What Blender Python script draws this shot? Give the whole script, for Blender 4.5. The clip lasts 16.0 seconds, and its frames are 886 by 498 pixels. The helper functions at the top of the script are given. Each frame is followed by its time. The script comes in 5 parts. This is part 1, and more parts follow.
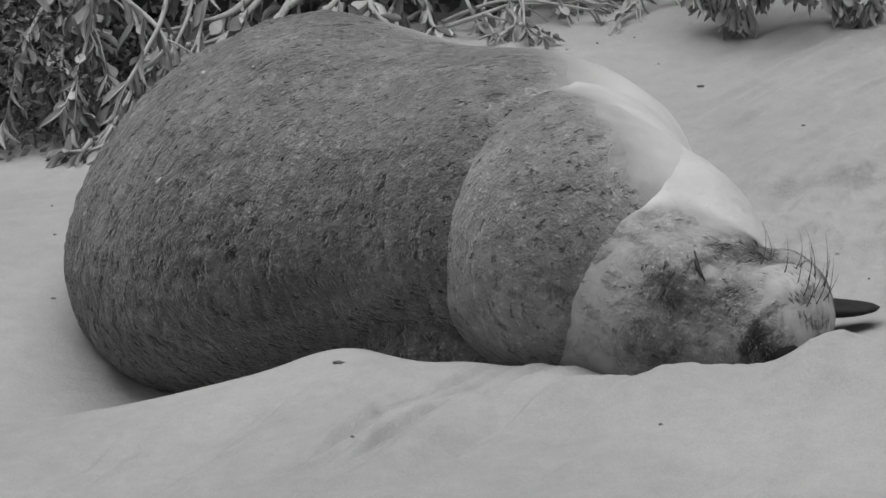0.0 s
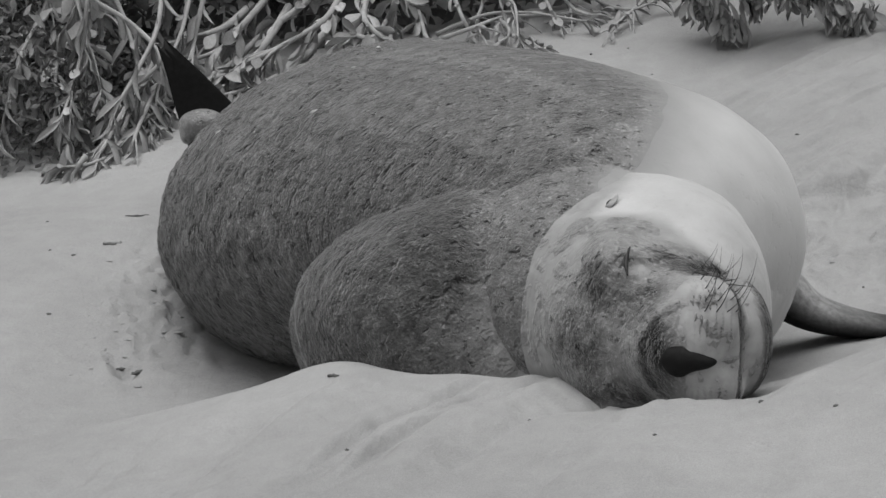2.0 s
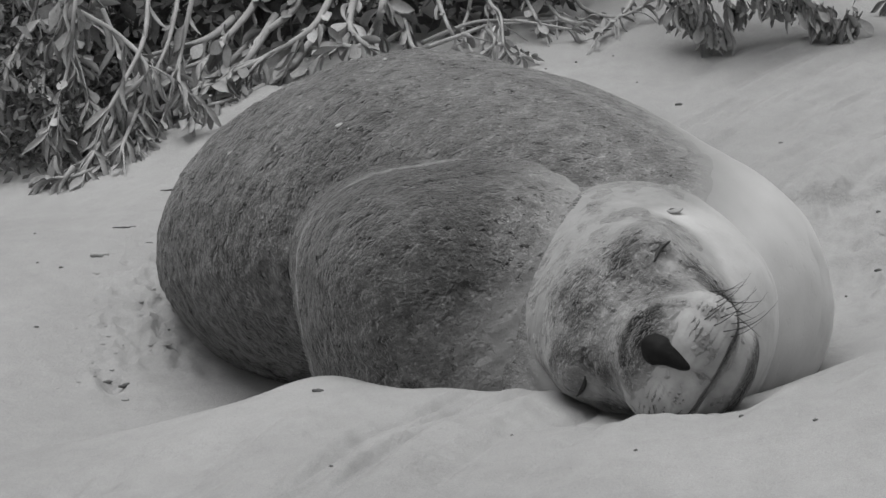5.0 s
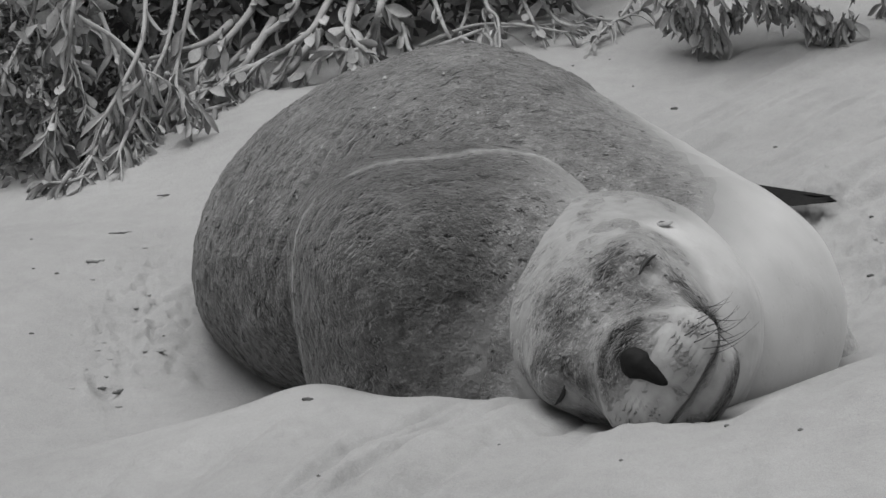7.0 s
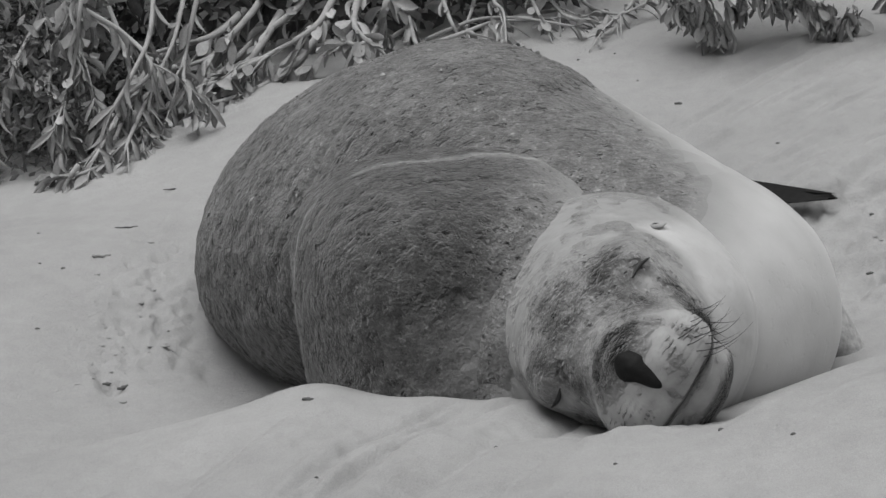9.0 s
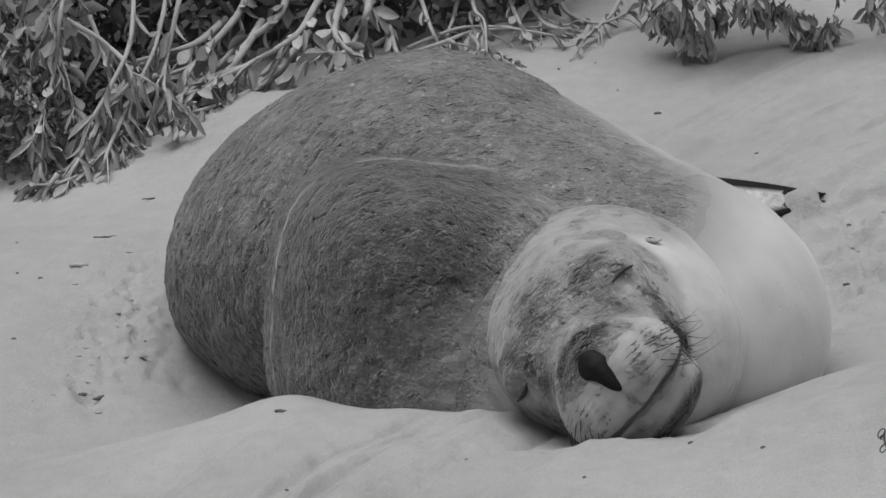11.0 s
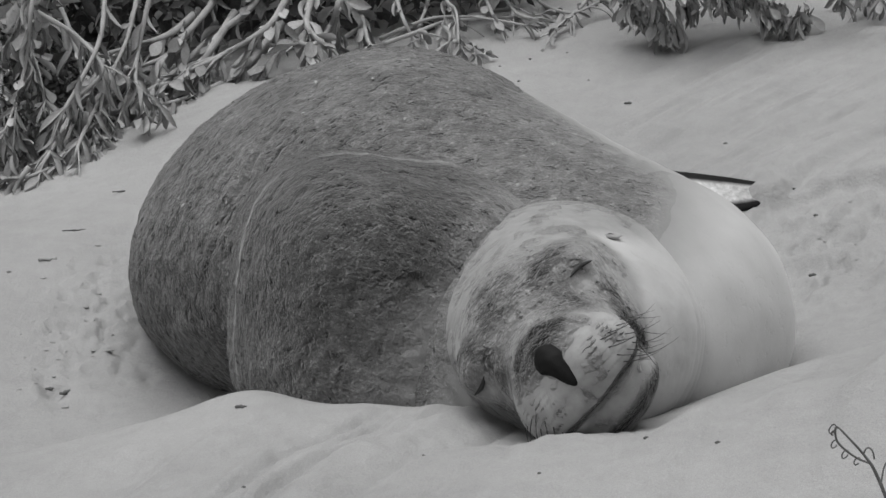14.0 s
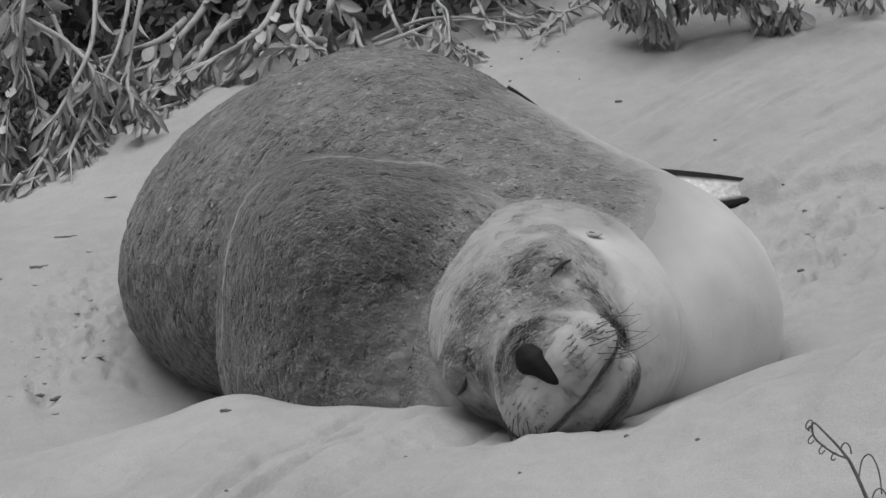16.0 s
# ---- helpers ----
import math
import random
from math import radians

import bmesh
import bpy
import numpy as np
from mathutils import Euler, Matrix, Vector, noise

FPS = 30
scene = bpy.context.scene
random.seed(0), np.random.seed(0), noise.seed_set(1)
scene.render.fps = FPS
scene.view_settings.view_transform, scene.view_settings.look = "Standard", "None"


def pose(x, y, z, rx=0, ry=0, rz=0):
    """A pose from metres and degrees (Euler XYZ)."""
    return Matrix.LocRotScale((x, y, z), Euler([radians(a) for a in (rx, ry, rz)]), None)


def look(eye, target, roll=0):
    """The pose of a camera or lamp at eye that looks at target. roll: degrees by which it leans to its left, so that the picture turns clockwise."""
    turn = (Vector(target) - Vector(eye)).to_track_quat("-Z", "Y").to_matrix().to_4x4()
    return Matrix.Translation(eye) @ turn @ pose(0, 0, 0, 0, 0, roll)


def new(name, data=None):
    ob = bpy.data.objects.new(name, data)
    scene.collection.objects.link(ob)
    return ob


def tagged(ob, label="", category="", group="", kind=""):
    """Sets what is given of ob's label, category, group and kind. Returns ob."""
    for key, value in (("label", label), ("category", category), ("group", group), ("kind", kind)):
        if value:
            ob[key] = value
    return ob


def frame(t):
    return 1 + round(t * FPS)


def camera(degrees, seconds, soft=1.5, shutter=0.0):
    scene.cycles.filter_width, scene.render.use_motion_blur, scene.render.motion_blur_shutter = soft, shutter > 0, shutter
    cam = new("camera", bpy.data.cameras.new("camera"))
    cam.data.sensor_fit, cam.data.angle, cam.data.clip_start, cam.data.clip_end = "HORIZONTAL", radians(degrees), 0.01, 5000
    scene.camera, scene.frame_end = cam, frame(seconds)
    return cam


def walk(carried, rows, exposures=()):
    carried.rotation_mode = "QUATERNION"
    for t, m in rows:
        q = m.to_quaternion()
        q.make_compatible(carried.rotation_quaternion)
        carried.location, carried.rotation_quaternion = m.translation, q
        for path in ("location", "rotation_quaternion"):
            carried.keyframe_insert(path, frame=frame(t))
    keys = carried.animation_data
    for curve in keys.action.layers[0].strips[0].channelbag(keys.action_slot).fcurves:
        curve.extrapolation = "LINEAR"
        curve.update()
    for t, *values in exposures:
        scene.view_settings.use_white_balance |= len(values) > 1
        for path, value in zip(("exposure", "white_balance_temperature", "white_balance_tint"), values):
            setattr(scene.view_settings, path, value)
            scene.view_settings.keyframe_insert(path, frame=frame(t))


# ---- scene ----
cam = camera(16.0, 16.0)
PATH = [
    (0, (-0.019, -0.333, 0.547), (-0.021, 1.651, 0.295), 0.7),
    (0.5, (-0.018, -0.332, 0.55), (-0.021, 1.652, 0.298), 0.6),
    (1, (-0.015, -0.332, 0.551), (-0.019, 1.652, 0.302), 0.4),
    (1.5, (-0.013, -0.331, 0.548), (-0.015, 1.654, 0.302), 0.3),
    (2, (-0.012, -0.337, 0.549), (-0.014, 1.648, 0.304), 0.2),
    (2.5, (-0.009, -0.336, 0.548), (-0.013, 1.649, 0.305), 0.0),
    (3, (-0.005, -0.34, 0.554), (-0.007, 1.645, 0.31), -0.1),
    (3.5, (-0.005, -0.339, 0.556), (-0.003, 1.646, 0.311), -0.0),
    (4, (-0.004, -0.346, 0.563), (0.0, 1.639, 0.316), -0.1),
    (6.5, (0.02, -0.363, 0.591), (0.015, 1.621, 0.338), -0.1),
    (7, (0.029, -0.368, 0.597), (0.021, 1.616, 0.342), -0.2),
    (7.5, (0.031, -0.376, 0.605), (0.022, 1.608, 0.347), -0.1),
    (8, (0.042, -0.378, 0.614), (0.027, 1.605, 0.349), -0.2),
    (8.5, (0.046, -0.39, 0.626), (0.03, 1.592, 0.356), -0.1),
    (9, (0.051, -0.396, 0.633), (0.031, 1.585, 0.361), -0.1),
    (11.5, (0.082, -0.395, 0.646), (0.064, 1.587, 0.376), 0.0),
    (12, (0.088, -0.4, 0.65), (0.068, 1.581, 0.379), -0.0),
    (12.5, (0.106, -0.401, 0.653), (0.08, 1.58, 0.378), -0.2),
    (13, (0.116, -0.403, 0.657), (0.09, 1.577, 0.378), -0.3),
    (13.5, (0.12, -0.404, 0.661), (0.098, 1.576, 0.379), -0.3),
    (14, (0.125, -0.399, 0.661), (0.106, 1.581, 0.378), -0.3),
    (14.5, (0.133, -0.404, 0.665), (0.111, 1.576, 0.381), -0.5),
    (15, (0.144, -0.402, 0.664), (0.12, 1.577, 0.381), -0.7),
    (15.5, (0.157, -0.401, 0.664), (0.128, 1.579, 0.38), -0.9),
    (16, (0.168, -0.405, 0.663), (0.136, 1.575, 0.38), -1.2),
]
walk(cam, [(t, look(eye, target, roll)) for t, eye, target, roll in PATH])

# ---- light: flat bright overcast, recorded in black and white ----
SUN_ELEVATION, SUN_TURN = radians(62), radians(215)
world = bpy.data.worlds.new("overcast_sky")
scene.world = world
world.use_nodes = True
wn = world.node_tree
sky = wn.nodes.new("ShaderNodeTexSky")
sky.sky_type, sky.sun_disc = "NISHITA", False
sky.sun_elevation, sky.sun_rotation = SUN_ELEVATION, SUN_TURN
sky.air_density, sky.dust_density = 1.6, 4.0
grey = wn.nodes.new("ShaderNodeRGBToBW")
wn.links.new(sky.outputs[0], grey.inputs[0])
wn.links.new(grey.outputs[0], wn.nodes["Background"].inputs["Color"])
wn.nodes["Background"].inputs["Strength"].default_value = 0.049
sun = new("sun", bpy.data.lights.new("sun", "SUN"))
sun.data.energy, sun.data.angle, sun.data.color = 2.05, radians(64), (1, 1, 1)
sun.matrix_world = look((-0.3, 3.0, 5.0), (0, 3.5, 0))
scene.view_settings.exposure = 0.33


# ---- materials ----
def material(name, rough=0.8, spec=0.3):
    m = bpy.data.materials.new(name)
    m.use_nodes = True
    b = m.node_tree.nodes["Principled BSDF"]
    b.inputs["Roughness"].default_value = rough
    b.inputs["Specular IOR Level"].default_value = spec
    return m, m.node_tree, b


def node(tree, kind, **values):
    n = tree.nodes.new(kind)
    for key, value in values.items():
        n.inputs[key].default_value = value
    return n


def noise_of(tree, scale, detail=4.0, rough=0.6, stretch=(1, 1, 1)):
    co = tree.nodes.new("ShaderNodeTexCoord")
    mp = node(tree, "ShaderNodeMapping", Scale=stretch)
    tree.links.new(co.outputs["Object"], mp.inputs["Vector"])
    n = node(tree, "ShaderNodeTexNoise", Scale=scale, Detail=detail, Roughness=rough)
    tree.links.new(mp.outputs[0], n.inputs["Vector"])
    return n.outputs["Fac"]


def remap(tree, value, a, b, low, high):
    r = node(tree, "ShaderNodeMapRange")
    for n, v in enumerate((a, b, low, high)):
        r.inputs[n + 1].default_value = v
    tree.links.new(value, r.inputs[0])
    return r.outputs[0]


def maths(tree, op, a, b):
    n = tree.nodes.new("ShaderNodeMath")
    n.operation = op
    for i, v in enumerate((a, b)):
        if isinstance(v, (int, float)):
            n.inputs[i].default_value = v
        else:
            tree.links.new(v, n.inputs[i])
    return n.outputs[0]


def bump(tree, b, height, strength, distance):
    n = node(tree, "ShaderNodeBump", Strength=strength, Distance=distance)
    tree.links.new(height, n.inputs["Height"])
    tree.links.new(n.outputs[0], b.inputs["Normal"])
    return n


def mottled(name, low, high, scale, rough=0.8, spec=0.3, relief=0.3, depth=0.002, stretch=(1, 1, 1), per_object=0.0):
    """A grey surface whose tone drifts between low and high at two scales, with fine relief."""
    m, t, b = material(name, rough, spec)
    coarse = noise_of(t, scale, 3, 0.55, stretch)
    fine = noise_of(t, scale * 9, 4, 0.65, stretch)
    mixed = maths(t, "ADD", maths(t, "MULTIPLY", coarse, 0.6), maths(t, "MULTIPLY", fine, 0.4))
    tone = remap(t, mixed, 0.32, 0.68, low, high)
    if per_object:
        info = t.nodes.new("ShaderNodeObjectInfo")
        tone = maths(t, "MULTIPLY", tone, remap(t, info.outputs["Random"], 0, 1, 1 - per_object, 1 + per_object))
    t.links.new(tone, b.inputs["Base Color"])
    bump(t, b, fine, relief, depth)
    return m


def fur_material(name):
    """Short dense coat: tone from the coat markings, broken by clumps, flecks and the lie of the hair; dark fur is the coarser."""
    m, t, b = material(name, 0.82, 0.18)
    coat = t.nodes.new("ShaderNodeAttribute")
    coat.attribute_name = "coat"
    coarse = remap(t, coat.outputs["Fac"], 0.13, 0.30, 0.68, 0.018)
    cloud = noise_of(t, 6, 4, 0.6, (1, 1, 0.6))
    clump = noise_of(t, 26, 4, 0.62)
    tuft = noise_of(t, 60, 4, 0.65)
    strand = noise_of(t, 330, 3, 0.7, (1, 0.75, 1))
    pits = noise_of(t, 84, 3, 0.6)
    dust = noise_of(t, 190, 2, 0.5)
    crease = noise_of(t, 64, 3, 0.55, (0.5, 1, 0.5))
    tone = coat.outputs["Fac"]
    for value, lo, hi, from_, to in ((cloud, 0.3, 0.7, -0.5, 0.5), (clump, 0.3, 0.7, -0.45, 0.45), (strand, 0.3, 0.7, -0.5, 0.5), (tuft, 0.3, 0.7, -0.5, 0.5), (pits, 0.61, 0.74, 0.03, -1.5), (crease, 0.64, 0.75, 0.01, -0.8), (dust, 0.58, 0.72, 0.0, 1.5)):
        tone = maths(t, "MULTIPLY", tone, maths(t, "ADD", 1.0, maths(t, "MULTIPLY", coarse, remap(t, value, lo, hi, from_, to))))
    t.links.new(tone, b.inputs["Base Color"])
    b.inputs["Sheen Weight"].default_value = 0.35
    b.inputs["Sheen Roughness"].default_value = 0.4
    height = maths(t, "ADD", maths(t, "MULTIPLY", clump, 0.8), maths(t, "MULTIPLY", strand, 0.25))
    height = maths(t, "ADD", height, maths(t, "MULTIPLY", tuft, 0.9))
    height = maths(t, "SUBTRACT", height, remap(t, pits, 0.60, 0.74, 0.0, 0.9))
    height = maths(t, "SUBTRACT", height, remap(t, crease, 0.60, 0.74, 0.0, 0.75))
    bump(t, b, maths(t, "MULTIPLY", height, maths(t, "MULTIPLY", coarse, 2.4)), 0.95, 0.0085)
    return m


FUR = fur_material("short_fur")
SAND, st, sb = material("dry_beach_sand", 0.95, 0.1)
s_wide = noise_of(st, 2.2, 4, 0.6)
s_mid = noise_of(st, 30, 5, 0.6)
s_grain = noise_of(st, 700, 3, 0.8)
s_tone = maths(st, "MULTIPLY", remap(st, s_wide, 0.3, 0.7, 0.325, 0.39), remap(st, s_grain, 0.25, 0.75, 0.76, 1.24))
s_tone = maths(st, "MULTIPLY", s_tone, remap(st, s_mid, 0.3, 0.7, 0.95, 1.05))
st.links.new(s_tone, sb.inputs["Base Color"])
s_fine = noise_of(st, 160, 4, 0.7)
s_relief = maths(st, "ADD", maths(st, "MULTIPLY", s_mid, 1.0), maths(st, "ADD", maths(st, "MULTIPLY", s_grain, 0.18), maths(st, "MULTIPLY", s_fine, 0.7)))
bump(st, sb, s_relief, 0.55, 0.008)
NOSE = mottled("moist_black_nose_skin", 0.005, 0.014, 90, 0.6, 0.16, 0.5, 0.001)
LID = mottled("dark_eyelid_skin", 0.012, 0.03, 120, 0.5, 0.4)
EAR = mottled("ear_skin", 0.22, 0.45, 60, 0.7)
WHISKER = mottled("dark_whisker", 0.03, 0.06, 40, 0.45, 0.4)
FLIPPER, ft, fb = material("flipper_skin", 0.7, 0.15)
f_coat = ft.nodes.new("ShaderNodeAttribute")
f_coat.attribute_name = "coat"
f_fine = noise_of(ft, 120, 4, 0.65)
ft.links.new(maths(ft, "MULTIPLY", maths(ft, "MULTIPLY", f_coat.outputs["Fac"], remap(ft, f_fine, 0.3, 0.7, 0.7, 1.3)), remap(ft, noise_of(ft, 14, 3), 0.3, 0.7, 0.75, 1.25)), fb.inputs["Base Color"])
bump(ft, fb, f_fine, 0.4, 0.002)
LEAF = mottled("grey_green_leaf", 0.23, 0.43, 30, 0.75, 0.2, 0.4, 0.001, per_object=0.4)
# dark copy of the shrub leaf: the thicket's inner shade is in its tone
LEAF_SHADED = mottled("shaded_shrub_leaf", 0.05, 0.16, 24, 0.7, 0.25)
HEATH = mottled("heath_leaf", 0.08, 0.22, 24, 0.7, 0.25)
STEM = mottled("pale_woody_stem", 0.30, 0.48, 40, 0.8, 0.2, 0.6, 0.002, (1, 1, 0.4))
DRY = mottled("dry_dark_plant_matter", 0.08, 0.19, 60, 0.85, 0.2, 0.6)
BONE = mottled("bleached_scrap", 0.4, 0.55, 60, 0.85, 0.2, 0.4)


# ---- building helpers ----
def mesh_of(name, verts, faces, mat, smooth=True, attr=None):
    me = bpy.data.meshes.new(name)
    me.from_pydata([tuple(v) for v in verts], [], [tuple(f) for f in faces])
    me.materials.append(mat)
    if smooth:
        me.polygons.foreach_set("use_smooth", [True] * len(me.polygons))
    if attr is not None:
        a = me.attributes.new("coat", "FLOAT", "POINT")
        a.data.foreach_set("value", np.asarray(attr, np.float32))
    me.update()
    return me


def part(name, data, parent, label="", m=None, kind=""):
    ob = new(name, data)
    ob.parent = parent
    if m is not None:
        ob.matrix_basis = m
    return tagged(ob, label, kind=kind)


def lattice(x, y, seed):
    """Smooth value noise, -1 to 1, on arrays."""
    xi, yi = np.floor(x), np.floor(y)
    u, v = x - xi, y - yi
    u, v = u * u * (3 - 2 * u), v * v * (3 - 2 * v)

    def h(a, b):
        s = np.sin(a * 127.1 + b * 311.7 + seed * 74.7) * 43758.5453
        return 2 * (s - np.floor(s)) - 1

    return (h(xi, yi) * (1 - u) + h(xi + 1, yi) * u) * (1 - v) + (h(xi, yi + 1) * (1 - u) + h(xi + 1, yi + 1) * u) * v


def smooth_step(x, a, b):
    k = np.clip((x - a) / (b - a), 0, 1)
    return k * k * (3 - 2 * k)


def tube(points, radii, sides=7):
    """Verts and faces of a tapered round tube along the points."""
    pts = [Vector(p) for p in points]
    verts, faces = [], []
    for i, p in enumerate(pts):
        d = (pts[min(i + 1, len(pts) - 1)] - pts[max(i - 1, 0)]).normalized()
        a = d.orthogonal().normalized() if i == 0 else (a - d * a.dot(d)).normalized()
        b = d.cross(a)
        for k in range(sides):
            w = 2 * math.pi * k / sides
            verts.append(p + (a * math.cos(w) + b * math.sin(w)) * radii[i])
    for i in range(len(pts) - 1):
        for k in range(sides):
            n = (k + 1) % sides
            faces.append((i * sides + k, i * sides + n, (i + 1) * sides + n, (i + 1) * sides + k))
    faces += [tuple(range(sides))[::-1], tuple(range((len(pts) - 1) * sides, len(pts) * sides))]
    return verts, faces


def spline(points, steps=6):
    """Catmull-Rom through the points."""
    p = [Vector(q) for q in points]
    p = [2 * p[0] - p[1]] + p + [2 * p[-1] - p[-2]]
    out = []
    for i in range(1, len(p) - 2):
        for k in range(steps):
            t = k / steps
            out.append(0.5 * (2 * p[i] + (p[i + 1] - p[i - 1]) * t + (2 * p[i - 1] - 5 * p[i] + 4 * p[i + 1] - p[i + 2]) * t * t
                              + (3 * p[i] - p[i - 1] - 3 * p[i + 1] + p[i + 2]) * t ** 3))
    return out + [p[-2]]


# ---- the sand ----
# heights of the dune along rows across the view: (y, xs, zs)
NEAR_BANK = [
    (-60, (0,), (-0.9,)),
    (0.0, (0,), (-0.35,)),
    (1.9, (-0.5, 0.0, 0.5), (-0.16, -0.10, -0.06)),
    (2.5, (-0.5, 0.0, 0.25, 0.5, 0.8), (-0.11, -0.045, -0.02, 0.0, 0.03)),
    (2.78, (-0.55, -0.3, -0.15, -0.005, 0.074, 0.142, 0.198, 0.255, 0.311, 0.368, 0.418, 0.462, 0.55, 0.7),
     (-0.13, -0.085, -0.04, -0.014, -0.002, 0.009, 0.010, 0.006, 0.016, 0.025, 0.040, 0.058, 0.092, 0.13)),
    (2.93, (-0.55, -0.3, -0.15, 0.0, 0.15, 0.3, 0.4, 0.6), (-0.122, -0.078, -0.032, -0.030, -0.014, -0.012, 0.016, 0.078)),
    (3.05, (-0.6, -0.47, -0.34, -0.22, -0.144, -0.105, -0.06, 0.0, 0.12, 0.18, 0.25, 0.35, 0.5, 0.7),
     (-0.116, -0.100, -0.073, -0.038, -0.017, -0.014, -0.018, -0.018, -0.016, -0.022, -0.034, -0.02, 0.03, 0.075)),
    (3.12, (-0.6, -0.47, -0.34, -0.22, -0.144, -0.105, -0.06, -0.01, 0.04, 0.13, 0.22, 0.35, 0.5, 0.7),
     (-0.112, -0.0975, -0.072, -0.041, -0.014, -0.012, -0.026, -0.034, -0.038, -0.046, -0.05, -0.035, 0.02, 0.07)),
]
HOLLOW = [
    (3.32, (-0.7, -0.45, -0.2, 0.1, 0.35, 0.55, 0.8), (-0.17, -0.16, -0.115, -0.10, -0.07, -0.03, 0.03)),
    (3.6, (-0.75, -0.55, -0.4, -0.2, 0.1, 0.4, 0.55, 0.8), (-0.07, -0.078, -0.102, -0.10, -0.10, -0.06, -0.02, 0.05)),
    (4.0, (-0.8, -0.47, -0.2, 0.1, 0.4, 0.6, 0.9), (0.0, 0.02, 0.01, 0.0, 0.065, 0.10, 0.13)),
    (4.5, (-0.9, -0.66, -0.4, -0.29, 0.1, 0.37, 0.7, 1.0), (0.04, 0.055, 0.12, 0.16, 0.17, 0.195, 0.235, 0.26)),
]
FAR_SLOPE = [
    (5.0, (-0.9, -0.4, 0.1, 0.3, 0.7), (0.14, 0.22, 0.275, 0.30, 0.33)),
    (6.0, (-0.9, 0.0, 0.9), (0.30, 0.40, 0.45)),
    (9.0, (-2.0, 2.0), (0.85, 0.95)),
    (16.0, (0,), (1.5,)),
    (40.0, (0,), (1.0,)),
    (400.0, (0,), (-1.0,)),
]
DUNE = NEAR_BANK + HOLLOW + FAR_SLOPE


def dune(x, y):
    """Height of the sand, on arrays."""
    x, y = np.asarray(x, float), np.asarray(y, float)
    rows = np.stack([sum(np.interp(x + o, xs, zs) for o in (-0.03, -0.015, 0, 0.015, 0.03)) / 5 for _, xs, zs in DUNE])
    ys = np.array([r[0] for r in DUNE], float)
    slope = np.zeros_like(rows)
    d = (rows[1:] - rows[:-1]) / (ys[1:] - ys[:-1])[:, None].reshape((-1,) + (1,) * x.ndim)
    slope[1:-1] = np.where(d[1:] * d[:-1] > 0, 2 * d[1:] * d[:-1] / (d[1:] + d[:-1] + 1e-9 * np.sign(d[1:] + d[:-1] + 1e-12)), 0)
    k = np.clip(np.searchsorted(ys, y) - 1, 0, len(ys) - 2)
    take = lambda a, i: np.take_along_axis(a, i[None], 0)[0]
    h = ys[k + 1] - ys[k]
    t = np.clip((y - ys[k]) / h, 0, 1)
    z = ((2 * t ** 3 - 3 * t ** 2 + 1) * take(rows, k) + (t ** 3 - 2 * t ** 2 + t) * h * take(slope, k)
         + (3 * t ** 2 - 2 * t ** 3) * take(rows, k + 1) + (t ** 3 - t ** 2) * h * take(slope, k + 1))
    near = np.exp(-((y - 3.5) / 3.0) ** 2 - (x / 2.5) ** 2)
    z = z + 0.006 * lattice(x * 4 + 3, y * 4, 1) + 0.0025 * lattice(x * 13, y * 13, 2) * near
    # wind ripples running up the slope, strongest on the open sand
    w = (y - x * 1.1) * 42 + 3.0 * lattice(x * 3, y * 3, 5)
    open_sand = smooth_step(x, 0.25, 0.5) * smooth_step(y, 3.7, 4.1) * (1 - smooth_step(y, 4.5, 4.9))
    front = smooth_step(-y, -3.0, -2.6)
    z = z + (0.004 * open_sand + 0.0022 * front) * (1 - 2 * np.abs(np.sin(w * 0.5))) * (0.5 + 0.5 * lattice(x * 5, y * 7, 6)) * near
    # wind streaks and low ledges running up the open slope
    across, along = y - 1.1 * x, x + 0.9 * y
    z = z + open_sand * near * (0.008 * lattice(across * 22, along * 4, 41) + 0.006 * lattice(across * 50, along * 7, 42) - 0.008 * np.abs(lattice(across * 13, along * 3, 43)))
    # soft furrows on the near bank
    f = x - 0.36 * y
    bank = smooth_step(-y, -3.15, -2.95)
    z = z + 0.012 * bank * near * lattice(f * 13 + 0.6 * lattice(x * 4, y * 4, 12), y * 1.4, 8)
    z = z - 0.013 * bank * near * np.abs(lattice(f * 20 + 0.4 * lattice(x * 9, y * 6, 16), y * 1.8, 13)) + 0.005
    z = z + 0.0022 * bank * near * lattice(x * 60, y * 40, 17)
    # two slip furrows running down the bank
    for off, deep in ((0.0, 0.012), (0.024, 0.008), (0.06, 0.012), (0.078, 0.006), (-0.16, 0.006), (0.17, 0.006), (0.27, 0.005)):
        across = x - 0.007 - off - 0.53 * (y - 3.0) - 0.012 * lattice(x * 9, y * 9, 21)
        z = z - deep * smooth_step(across, -0.024, 0) * (1 - smooth_step(across, 0, 0.008)) * smooth_step(y, 2.55, 2.75) * (1 - smooth_step(y, 2.98, 3.08))
    # scuffed, crumbled sand beside the flank
    scuff = 1.15 * np.exp(-((x + 0.38) / 0.065) ** 2 - ((y - 3.80) / 0.2) ** 2)
    z = z + scuff * (0.004 * lattice(x * 40, y * 24, 9) + 0.005 * lattice(x * 105, y * 70, 22) - 0.011 * smooth_step(lattice(x * 88, y * 52, 10), 0.3, 0.75))
